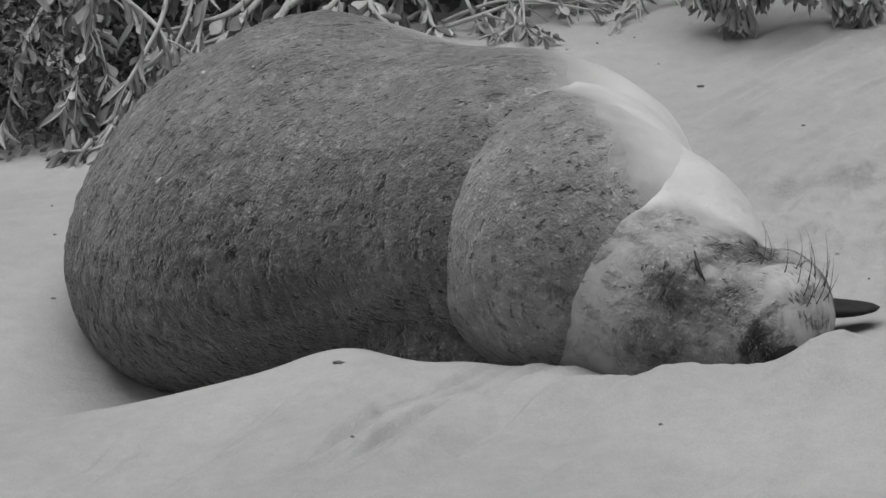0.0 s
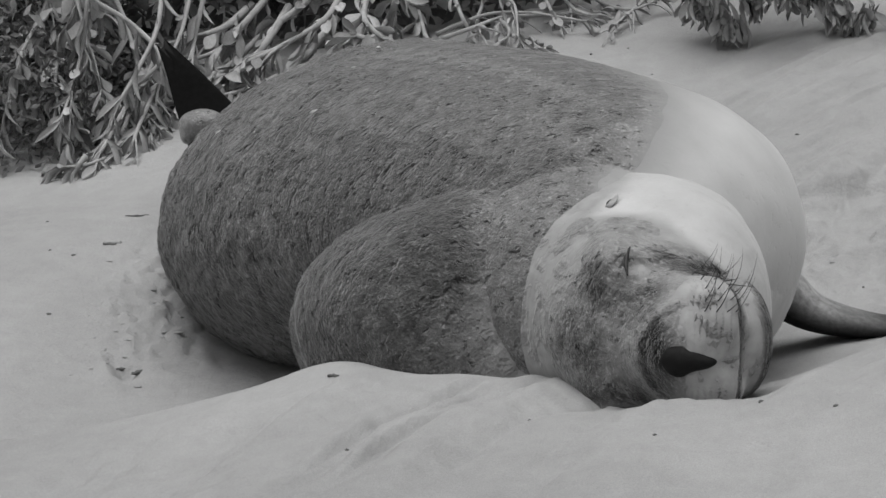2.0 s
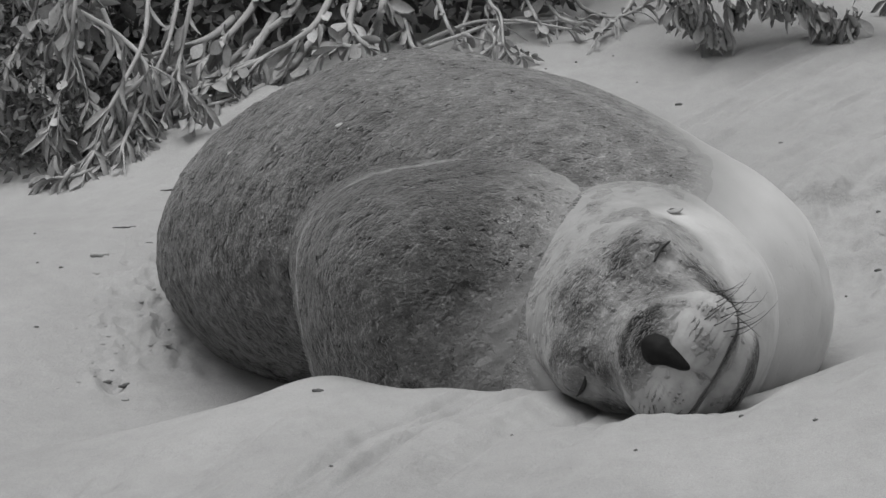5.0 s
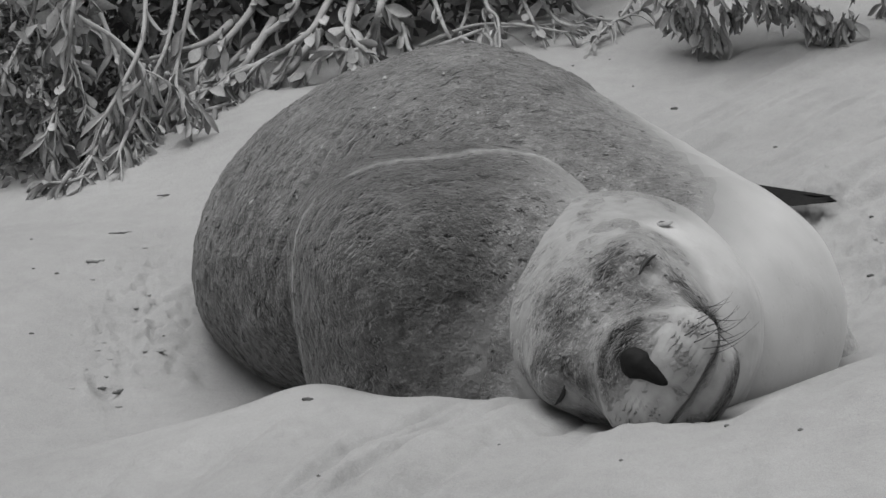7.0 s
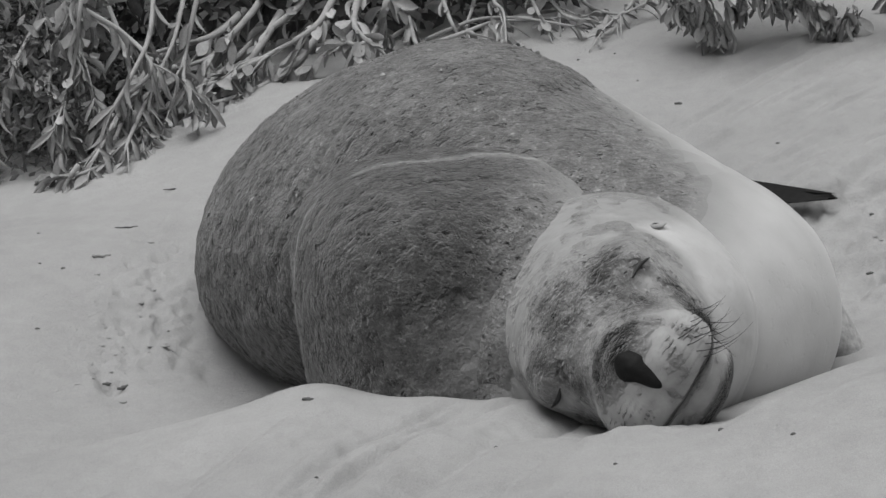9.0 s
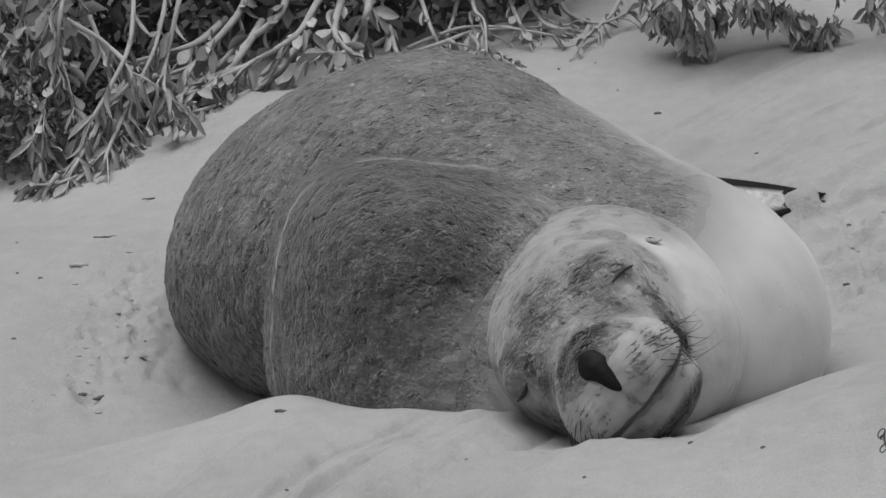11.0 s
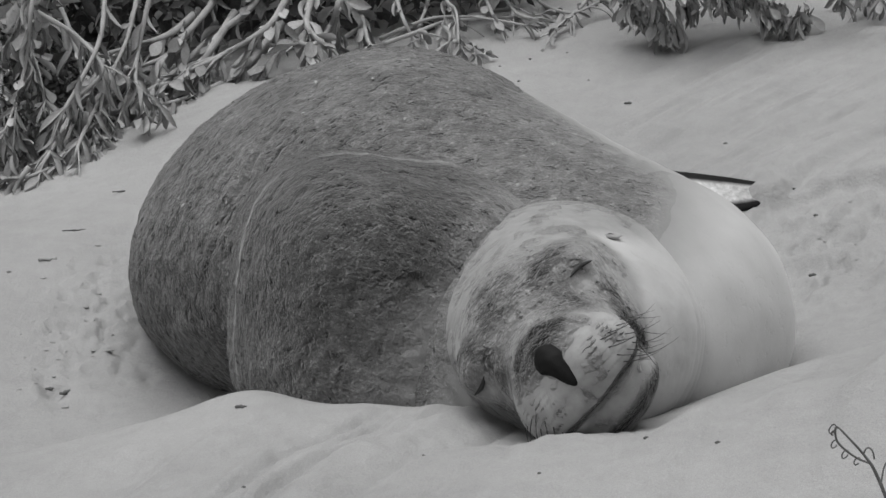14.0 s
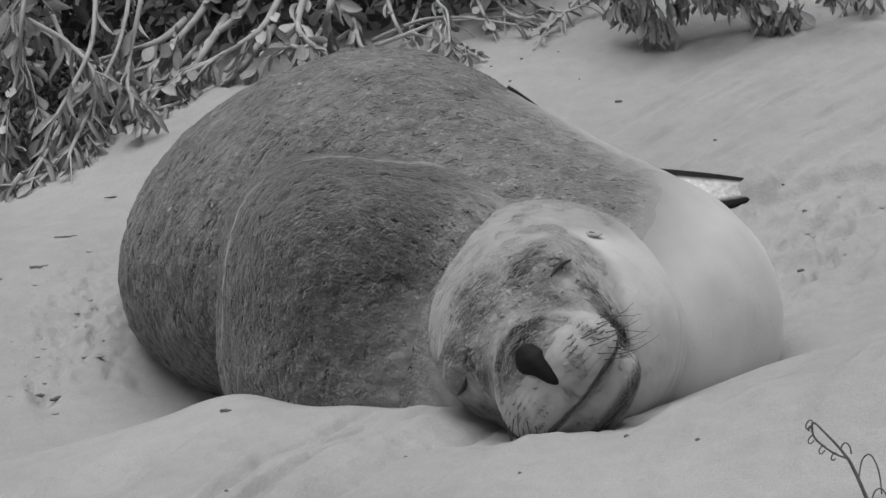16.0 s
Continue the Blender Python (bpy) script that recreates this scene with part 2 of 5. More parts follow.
    # two gouges and a drag mark below the flank
    for gx, gy, gr, deep in ((-0.418, 3.60, 0.014, 0.016), (-0.435, 3.63, 0.010, 0.008), (-0.405, 3.68, 0.008, 0.007), (-0.335, 3.76, 0.018, 0.010), (-0.30, 3.66, 0.012, 0.008)):
        z = z - deep * np.exp(-((x - gx) / gr) ** 2 - ((y - gy) / (gr * 1.8)) ** 2) + 0.4 * deep * np.exp(-((x - gx + gr) / gr) ** 2 - ((y - gy + 2.6 * gr) / (gr * 1.8)) ** 2)
    # trampled patch on the open side
    tread = 1.9 * np.exp(-((x - 0.58) / 0.17) ** 2 - ((y - 3.85) / 0.22) ** 2)
    z = z + tread * (0.007 * lattice(x * 22, y * 14, 11) - 0.007 * smooth_step(lattice(x * 34, y * 30, 14), 0.35, 0.8) + 0.004 * lattice(x * 80, y * 50, 23))
    # a slumped edge of crusted sand beyond the flipper
    edge = y - 4.02 - 0.02 * lattice(x * 9, y * 3, 15)
    shelf = smooth_step(edge, -0.012, 0.012) * smooth_step(-edge, -0.25, 0.0) * smooth_step(x, 0.38, 0.46)
    return z + 0.020 * shelf


def graded(inner, step, outer):
    """Evenly spaced inside, ever wider outside."""
    a, b = inner
    mid = list(np.arange(a, b + step / 2, step))
    right, s = [], step
    while (right[-1] if right else b) < outer:
        s *= 1.25
        right.append((right[-1] if right else b) + s)
    left, s = [], step
    while (left[-1] if left else a) > -outer:
        s *= 1.25
        left.append((left[-1] if left else a) - s)
    return np.array(left[::-1] + mid + right)


def build_sand():
    xs, ys = graded((-0.95, 0.95), 0.005, 300), graded((2.4, 5.0), 0.0055, 300)
    gx, gy = np.meshgrid(xs, ys)
    gz = dune(gx.ravel(), gy.ravel())
    verts = np.stack([gx.ravel(), gy.ravel(), gz], 1)
    nx, ny = len(xs), len(ys)
    i = np.arange(nx * ny).reshape(ny, nx)
    faces = np.stack([i[:-1, :-1], i[:-1, 1:], i[1:, 1:], i[1:, :-1]], -1).reshape(-1, 4)
    ob = new("ground", mesh_of("ground", verts, faces, SAND))
    return tagged(ob, "pale dry dune sand with wind ripples and scuffs", "sand", kind="structure")


build_sand()


def ground_at(x, y):
    return float(dune(np.array([x]), np.array([y]))[0])


# ---- loose ridge of sand that the chin presses down ----
def build_ridge():
    gx, gy = np.meshgrid(np.arange(0.0, 0.60, 0.005), np.arange(2.62, 3.02, 0.0055))
    x, y = gx.ravel(), gy.ravel()
    rise = smooth_step(x, 0.01, 0.12) * (1 - smooth_step(x, 0.36, 0.58)) * smooth_step(y, 2.63, 2.83) * (1 - smooth_step(y, 2.87, 3.01))
    z = dune(x, y) + 0.030 * rise - 0.003 
    ny, nx = gx.shape
    i = np.arange(nx * ny).reshape(ny, nx)
    faces = np.stack([i[:-1, :-1], i[:-1, 1:], i[1:, 1:], i[1:, :-1]], -1).reshape(-1, 4)
    ob = new("sand_ridge", mesh_of("sand_ridge", np.stack([x, y, z], 1), faces, SAND))
    return tagged(ob, "loose ridge of pale sand pressed flat by a chin", "sand", kind="stuff")


sand_ridge = build_ridge()


# ---- the sea lion ----
def boxy(p, s, power):
    """A fuller, squarer egg."""
    return (np.abs(p / np.array(s)) ** power).sum(1) - 1


def ell(p, c, s):
    q = (p - np.array(c)) / np.array(s)
    k0 = np.linalg.norm(q, axis=1)
    k1 = np.linalg.norm(q / np.array(s), axis=1) + 1e-9
    return k0 * (k0 - 1) / k1


def join(k, *ds):
    out = ds[0]
    for d in ds[1:]:
        h = np.clip(0.5 + 0.5 * (d - out) / k, 0, 1)
        out = d * (1 - h) + out * h - k * h * (1 - h)
    return out


def ball_of(field, nu, nv, reach=0.8):
    """A closed skin: where field changes sign along rays from the origin. Its poles lie on the y axis."""
    th = np.linspace(0, math.pi, nv + 1)[1:-1]
    ph = np.linspace(0, 2 * math.pi, nu, endpoint=False)
    t, p = np.meshgrid(th, ph, indexing="ij")
    dirs = np.stack([np.sin(t) * np.cos(p), -np.cos(t), np.sin(t) * np.sin(p)], -1).reshape(-1, 3)
    dirs = np.vstack([dirs, [(0, -1, 0), (0, 1, 0)]])
    lo, hi = np.zeros(len(dirs)), np.full(len(dirs), reach)
    for _ in range(26):
        mid = (lo + hi) / 2
        inside = field(dirs * mid[:, None]) < 0
        lo, hi = np.where(inside, mid, lo), np.where(inside, hi, mid)
    rows = nv - 1
    faces = []
    for a in range(rows - 1):
        for b in range(nu):
            c = (b + 1) % nu
            faces.append((a * nu + b, (a + 1) * nu + b, (a + 1) * nu + c, a * nu + c))
    s, n = rows * nu, rows * nu + 1
    faces += [(s, b, (b + 1) % nu) for b in range(nu)]
    faces += [(n, (rows - 1) * nu + (b + 1) % nu, (rows - 1) * nu + b) for b in range(nu)]
    return dirs * lo[:, None], faces, dirs


def hair(verts, faces, coat, count, rng, length, flow, width=0.0016, lift=0.2, spread=0.35, tone=0.38):
    """Lays short slivers of matted hair over a skin, along the flow."""
    quads = np.array([f if len(f) == 4 else (*f, f[2]) for f in faces])
    a, b, c, d = (verts[quads[:, k]] for k in range(4))
    n = np.cross(c - a, d - b)
    area = np.linalg.norm(n, axis=1)
    pick = rng.choice(len(quads), count, p=area / area.sum())
    u, v = rng.random((2, count, 1))
    p = (a[pick] * (1 - u) + b[pick] * u) * (1 - v) + (d[pick] * (1 - u) + c[pick] * u) * v
    n = n[pick] / (area[pick][:, None] + 1e-12)
    n *= np.sign((n * p).sum(1, keepdims=True))
    f = np.asarray(flow, float) + rng.normal(0, spread, (count, 3))
    f -= (f * n).sum(1, keepdims=True) * n
    f /= np.linalg.norm(f, axis=1, keepdims=True) + 1e-9
    side = np.cross(n, f)
    ln = (length * rng.uniform(0.5, 1.3, count))[:, None]
    w = (width * rng.uniform(0.5, 1.4, count))[:, None]
    base = p + n * 0.0003
    tip = base + f * ln + n * ln * lift * rng.uniform(0.2, 1.6, (count, 1))
    hv = np.stack([base - side * w, base + side * w, tip], 1).reshape(-1, 3)
    k = len(verts) + np.arange(count * 3).reshape(-1, 3)
    tones = coat[quads[pick, 0]] * rng.uniform(1 - tone, 1 + tone, count)
    return np.vstack([verts, hv]), list(faces) + [tuple(r) for r in k.tolist()], np.r_[coat, np.repeat(tones, 3)]


def wobble(verts, dirs, amount, scale, seed, octaves=3):
    off = Vector((seed * 3.7, seed * 1.3, seed * 2.1))
    h = np.array([noise.fractal(Vector(v) * scale + off, 1.0, 2.0, octaves) for v in verts])
    return verts + dirs * (h * amount)[:, None]


BASE = Vector((0.0, 3.55, -0.12))
sea_lion = tagged(new("sea_lion"), "plump dozing sea lion, dark coarse back, cream throat, on sand", "sea lion")
sea_lion.location = BASE
rng = np.random.default_rng(7)


def torso_mesh():
    s = (0.287, 0.415, 0.212)
    v, f, d = ball_of(lambda p: join(0.08, ell(p, (0, 0, 0), s), ell(p, (0.0, 0.34, -0.06), (0.15, 0.22, 0.11))), 520, 380)
    v = wobble(v, d, 0.006, 5, 1)
    v = wobble(v, d, 0.0030, 24, 2, 2)
    v = wobble(v, d, 0.0026, 62, 3, 2)
    # shallow skin folds running round the flank
    fold = np.zeros(len(v))
    for y0, x0, dep in ((-0.18, -0.1, 0.006), (0.02, -0.16, 0.005), (-0.02, 0.02, 0.004)):
        line = v[:, 1] - y0 - 0.25 * (v[:, 0] - x0) - 0.02 * np.sin(v[:, 2] * 30)
        fold += dep * np.exp(-(line / 0.006) ** 2) * np.exp(-((v[:, 0] - x0) / 0.09) ** 2)
    v = v - d * fold[:, None]
    # light from above put into the coat: paler towards the top, broken by noise
    top_lit_mottle = np.array([noise.fractal(Vector(q) * 9, 1.0, 2.0, 4) for q in v])
    coat = 0.100 + 0.010 * np.sin(v[:, 0] * 9 + 1) + 0.045 * smooth_step(v[:, 2] + 0.02 * top_lit_mottle, 0.06, 0.20) * (1 + 0.5 * top_lit_mottle)
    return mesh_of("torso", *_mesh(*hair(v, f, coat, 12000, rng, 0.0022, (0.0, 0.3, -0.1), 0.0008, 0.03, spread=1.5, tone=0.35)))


def _mesh(v, f, c):
    return v, f, FUR, True, c


TORSO, CHEST = np.array((0.287, 0.415, 0.212)), np.array((0.23, 0.28, 0.195))


def smudge(verts):
    """Faint cloudy soiling of pale fur."""
    return np.array([1 + 0.07 * noise.fractal(Vector(q) * 22, 1.0, 2.0, 4) for q in verts])


def trunk_mesh(name, u):
    """A length of the trunk between torso (0) and chest (1), dark on the back and cream on the belly side."""
    v, f, d = ball_of(lambda p: ell(p, (0, 0, 0), (TORSO * (1 - u) + CHEST * u) * (1 - 0.02 * math.sin(math.pi * u))), 180, 120)
    v = wobble(v, d, 0.005, 6, 3)
    edge = v[:, 0] + 0.08 * v[:, 1] - 0.1 * v[:, 2] + 0.012 * np.sin(v[:, 1] * 18 + 5 * v[:, 2])
    edge = edge - 0.28 * np.clip(v[:, 2] - 0.08, 0, 1)
    white = smooth_step(edge, -0.025 + 0.20 * (1 - u), 0.130 + 0.20 * (1 - u))
    # the last term brightens the top of the back, painting in light from above
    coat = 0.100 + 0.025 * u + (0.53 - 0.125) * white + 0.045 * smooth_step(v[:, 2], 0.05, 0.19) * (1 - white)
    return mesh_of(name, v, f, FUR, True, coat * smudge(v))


def round_cone(p, r1, r2, h):
    """A ball of radius r1 at the origin and one of r2 at h along y, with the skin drawn tight over both."""
    b = (r1 - r2) / h
    a = math.sqrt(1 - b * b)
    q, y = np.hypot(p[:, 0], p[:, 2]), p[:, 1]
    k = -b * q + a * y
    return np.where(k < 0, np.hypot(q, y) - r1, np.where(k > a * h, np.hypot(q, y - h) - r2, a * q + b * y - r1))


NECK_LONG = 0.195


def neck_mesh():
    """The thick neck from the back of the head (y = 0) to the chest: cream on the throat's side (+x), grey on the nape's."""
    half = np.array((0, NECK_LONG / 2, 0))
    v, f, d = ball_of(lambda p: round_cone((p + half) * np.array((0.97, 1, 1)), 0.158, 0.189, NECK_LONG), 260, 220)
    v = wobble(v, d, 0.005, 7, 12)
    v = wobble(v, d, 0.0012, 40, 13)
    y = v[:, 1] + NECK_LONG / 2
    u = np.clip(y / NECK_LONG, 0, 1)
    cloud = np.array([noise.fractal(Vector(q) * 14, 1.0, 2.0, 4) for q in v])
    edge = v[:, 0] - 0.060 + 0.09 * u + 0.016 * cloud
    white = smooth_step(edge, -0.05, 0.045)
    low = 0.195 - 0.078 * smooth_step(u, 0.0, 0.5)
    # slack folds across the throat
    for at_, dep in ((-0.02, 0.0018), (0.045, 0.0022), (0.10, 0.0016)):
        fold = y - at_ - 0.10 * v[:, 2] + 0.012 * np.sin(v[:, 2] * 24 + at_ * 90)
        v = v - d * (dep * np.exp(-(fold / 0.010) ** 2) * smooth_step(v[:, 0], 0.05, 0.11))[:, None]
    coat = (low + (0.52 - low) * white) * (1 + 0.08 * cloud)
    return mesh_of("neck", *_mesh(*hair(v, f, coat, 9000, rng, 0.0028, (0.0, 1.0, 0.0), 0.0005, 0.04, tone=0.12)))


def shoulder_mesh():
    v, f, d = ball_of(lambda p: boxy(p + np.stack([0.13 * p[:, 2] - 0.012, 0 * p[:, 2], 0 * p[:, 2]], 1), (0.207, 0.233, 0.205), 2.9), 380, 280)
    v = wobble(v, d, 0.006, 7, 4)
    v = wobble(v, d, 0.0022, 30, 5, 2)
    v = wobble(v, d, 0.0014, 70, 6, 2)
    coat = 0.086 + 0.21 * smooth_step(v[:, 0] - 0.3 * v[:, 2] - 0.7 * np.clip(v[:, 2] - 0.06, 0, 1) + 0.008 * np.sin(v[:, 2] * 40), -0.145, 0.02)
    # rim light painted into the coat along the left and top edges
    coat = coat + np.exp(-((v[:, 1] - 0.006 + 0.005 * np.sin(v[:, 2] * 45)) / 0.011) ** 2) * np.maximum(0.15 * smooth_step(-v[:, 0], 0.15, 0.2), 0.15 * smooth_step(v[:, 2], 0.17, 0.2))
    return mesh_of("shoulder", *_mesh(*hair(v, f, coat, 6000, rng, 0.0022, (0.0, 0.1, -0.2), 0.0008, 0.03, spread=1.5, tone=0.35)))


EYE, EAR_AT, NOSE_AT = (0.081, -0.114, 0.038), (0.123, 0.020, 0.036), (0.0, -0.219, -0.009)


def head_field(p):
    skull = join(0.06, ell(p, (0, 0.0, 0.010), (0.116, 0.135, 0.114)), ell(p, (-0.018, 0.13, 0.004), (0.162, 0.156, 0.160)))
    skull = join(0.05, skull, ell(p, (0, -0.12, -0.015), (0.072, 0.105, 0.062)))
    # the soft throat under the jaw
    skull = join(0.05, skull, ell(p, (0, 0.060, -0.055), (0.120, 0.120, 0.088)))
    for x in (-1, 1):
        skull = join(0.04, skull, ell(p, (0.065 * x, -0.085, 0.05), (0.034, 0.035, 0.024)))
        skull = join(0.022, skull, ell(p, (0.032 * x, -0.176, -0.036), (0.046, 0.047, 0.040)))
    return join(0.014, skull, ell(p, (0, -0.122, -0.080), (0.064, 0.064, 0.035)))


def head_mesh():
    v, f, d = ball_of(head_field, 300, 260)
    v = wobble(v, d, 0.003, 9, 6)
    v = wobble(v, d, 0.0009, 45, 7)
    x, y, z = v.T
    side = np.abs(x)
    ball = lambda c, r: np.exp(-(((x - c[0]) / r) ** 2 + ((y - c[1]) / r) ** 2 + ((z - c[2]) / r) ** 2))
    mirrored = lambda c, r: ball(c, r) + ball((-c[0], c[1], c[2]), r)
    blotch = np.array([1.0 + 1.2 * noise.fractal(Vector(q) * 44, 1.0, 2.0, 4) for q in v])
    cloud = np.array([noise.fractal(Vector(q) * 15 + Vector((3, 1, 7)), 1.0, 2.0, 4) for q in v])
    # grey crown, a little darker on the forehead; cream throat and cheeks below a line from the ear past the eye to the mouth
    coat = 0.305 - 0.035 * smooth_step(-y, -0.02, 0.08) * smooth_step(z, 0.0, 0.05) - 0.05 * smooth_step(y, 0.06, 0.14) - 0.09 * smooth_step(y, 0.13, 0.22)
    coat = coat * (1 + 0.16 * cloud)
    coat *= 1 - 0.20 * (1 - blotch)
    line = np.minimum(0.052 + 1.3 * y, 0.060 - 0.4 * y) - z + 0.012 * cloud + 0.006 * np.sin(y * 60 + z * 40)
    white = smooth_step(line, -0.022, 0.034)
    coat = coat * (1 - white) + 0.51 * (1 + 0.10 * cloud) * white
    muzzle = smooth_step(-y, 0.13, 0.16) * smooth_step(-z, -0.01, 0.02)
    coat = coat * (1 - muzzle) + 0.34 * (0.7 + 0.3 * blotch) * muzzle
    for c, r, k in (((0.066, -0.100, 0.074), 0.027, 0.75), ((0.048, -0.118, 0.060), 0.022, 0.45), ((0.056, -0.148, 0.026), 0.026, 0.6), ((0.026, -0.195, 0.022), 0.024, 0.8),
                    ((0.0, -0.19, 0.03), 0.020, 0.5), ((0.0, -0.095, 0.085), 0.036, 0.40), ((0.088, -0.108, -0.004), 0.024, 0.65), ((0.076, -0.128, -0.036), 0.018, 0.8),
                    ((0.075, -0.140, -0.046), 0.015, 0.9), ((0.066, -0.152, -0.062), 0.012, 0.9), ((0.098, -0.112, 0.050), 0.012, 0.45)):
        coat *= 1 - np.clip(k * blotch, 0, 0.90) * np.clip(mirrored(c, r), 0, 1)
    coat *= 1 - 0.85 * np.clip(ball((0, -0.21, 0.015), 0.020), 0, 1)
    # pale lids and puffs of fur round the shut eyes
    lids = np.clip(mirrored((EYE[0] - 0.004, EYE[1] - 0.012, EYE[2] - 0.012), 0.013) + mirrored((EYE[0] + 0.006, EYE[1] + 0.014, EYE[2] + 0.016), 0.012), 0, 1)
    coat = coat * (1 - 0.55 * lids) + 0.40 * 0.55 * lids
    coat *= 1 - 0.2 * np.exp(-(x / 0.003) ** 2) * smooth_step(-y, 0.17, 0.19) * smooth_step(-z, 0.01, 0.02) * smooth_step(z, -0.08, -0.06)
    # the line of the mouth, widening to a dark patch at its corners, and along the lower jaw dark fur with the shade
    # against the throat painted in
    front = smooth_step(-y, 0.07, 0.09)
    mouth = z + 0.070 - 0.1 * side - 0.26 * np.clip(np.minimum(y, -0.115) + 0.2, 0, 1) + 0.9 * np.clip(y + 0.115, 0, 1)
    wide = 0.0028 + 0.017 * smooth_step(y, -0.172, -0.132)
    seam = np.exp(-(mouth / wide) ** 2) * front
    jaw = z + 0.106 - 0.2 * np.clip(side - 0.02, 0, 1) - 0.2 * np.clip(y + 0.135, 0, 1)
    jaw_fur_shade = np.exp(-(jaw / 0.0085) ** 2) * smooth_step(-y, 0.065, 0.095)
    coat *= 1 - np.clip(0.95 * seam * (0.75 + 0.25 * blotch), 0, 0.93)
    coat *= 1 - np.clip(0.95 * jaw_fur_shade * (0.5 + 0.5 * blotch), 0, 0.90)
    v = v - d * (0.004 * np.exp(-(mouth / 0.0035) ** 2) * front)[:, None]
    # rows of dark follicles on the muzzle
    pad = smooth_step(-y, 0.15, 0.17) * smooth_step(-z, 0.005, 0.02) * smooth_step(z, -0.062, -0.052) * smooth_step(side, 0.02, 0.032)
    dots = np.clip(np.sin(z * 560) * np.sin(y * 420 + np.round(z * 178) * 1.6) - 0.45, 0, 1) * 1.6
    coat *= 1 - np.clip(dots * blotch, 0, 0.22) * pad
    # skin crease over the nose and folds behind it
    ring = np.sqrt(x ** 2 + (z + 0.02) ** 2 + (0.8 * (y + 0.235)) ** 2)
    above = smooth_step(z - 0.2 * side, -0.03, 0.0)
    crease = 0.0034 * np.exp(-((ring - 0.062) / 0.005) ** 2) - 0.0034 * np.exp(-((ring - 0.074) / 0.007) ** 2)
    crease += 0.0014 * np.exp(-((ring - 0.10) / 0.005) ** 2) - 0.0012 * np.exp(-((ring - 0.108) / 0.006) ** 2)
    # shade in the groove and light on its ridge, painted into the coat
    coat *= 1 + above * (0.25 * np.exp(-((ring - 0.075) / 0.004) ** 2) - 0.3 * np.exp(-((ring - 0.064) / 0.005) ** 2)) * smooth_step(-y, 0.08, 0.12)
    # the sunk line of the shut lids
    for s in (1, -1):
        sink = np.sqrt(((x - EYE[0] * s) / 0.5) ** 2 + (y - EYE[1]) ** 2 + (z - EYE[2]) ** 2)
        crease += 0.004 * np.exp(-(sink / 0.012) ** 2)
        crease -= 0.0022 * np.exp(-((sink - 0.024) / 0.007) ** 2)
    v = v - d * (crease * np.where(above > 0, np.maximum(above, 0.3), 0.3) * smooth_step(-y, 0.07, 0.11))[:, None]
    # slack folds of the throat
    for at_, dep in ((0.02, 0.0022), (0.055, 0.0028), (0.095, 0.002)):
        fold = y - at_ - 0.25 * side + 0.010 * np.sin(z * 40)
        v = v - d * (dep * np.exp(-(fold / 0.008) ** 2) * smooth_step(-z, 0.03, 0.08))[:, None]
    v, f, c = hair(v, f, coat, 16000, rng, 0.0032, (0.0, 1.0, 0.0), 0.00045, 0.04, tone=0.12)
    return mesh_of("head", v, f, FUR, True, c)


def nose_mesh():
    """A bare pad, broad above and drawn out to a point below."""
    def field(p):
        q = p.copy()
        q[:, 0] *= 1 + 38 * np.clip(0.006 - q[:, 2], 0, 0.05)
        return ell(q, (0, 0, 0), (0.0188, 0.013, 0.029))
    v, f, d = ball_of(field, 64, 44, 0.1)
    return mesh_of("nose", wobble(v, d, 0.0012, 60, 9), f, NOSE)


def lid_mesh():
    """The closed slit of an eye: a curved dark seam between two lids."""
    n = 13
    pts = [Vector(((i / (n - 1) - 0.5) * 0.036, -0.001, -0.003 * math.sin(math.pi * i / (n - 1)))) for i in range(n)]
    v, f = tube(pts, [0.0007 + 0.0019 * math.sin(math.pi * i / (n - 1)) for i in range(n)], 8)
    v = [(p[0], p[1] * 0.7, p[2]) for p in v]
    return mesh_of("closed_eye", v, f, LID)


def ear_mesh():
    """A small furled ear, a tapered leaf rolled lengthwise."""
    verts, faces, n, m = [], [], 10, 8
    for i in range(n):
        t = i / (n - 1)
        w = 0.0042 * math.sin(math.pi * min(1, 0.25 + 0.75 * t)) ** 0.8 + 0.0008
        for k in range(m):
            a = 2 * math.pi * k / m
            verts.append((w * math.cos(a), 0.021 * t, 0.45 * w * math.sin(a) + 0.005 * t * t))
    for i in range(n - 1):
        for k in range(m):
            faces.append((i * m + k, i * m + (k + 1) % m, (i + 1) * m + (k + 1) % m, (i + 1) * m + k))
    faces += [tuple(range(m))[::-1], tuple(range((n - 1) * m, n * m))]
    return mesh_of("ear", verts, faces, EAR)


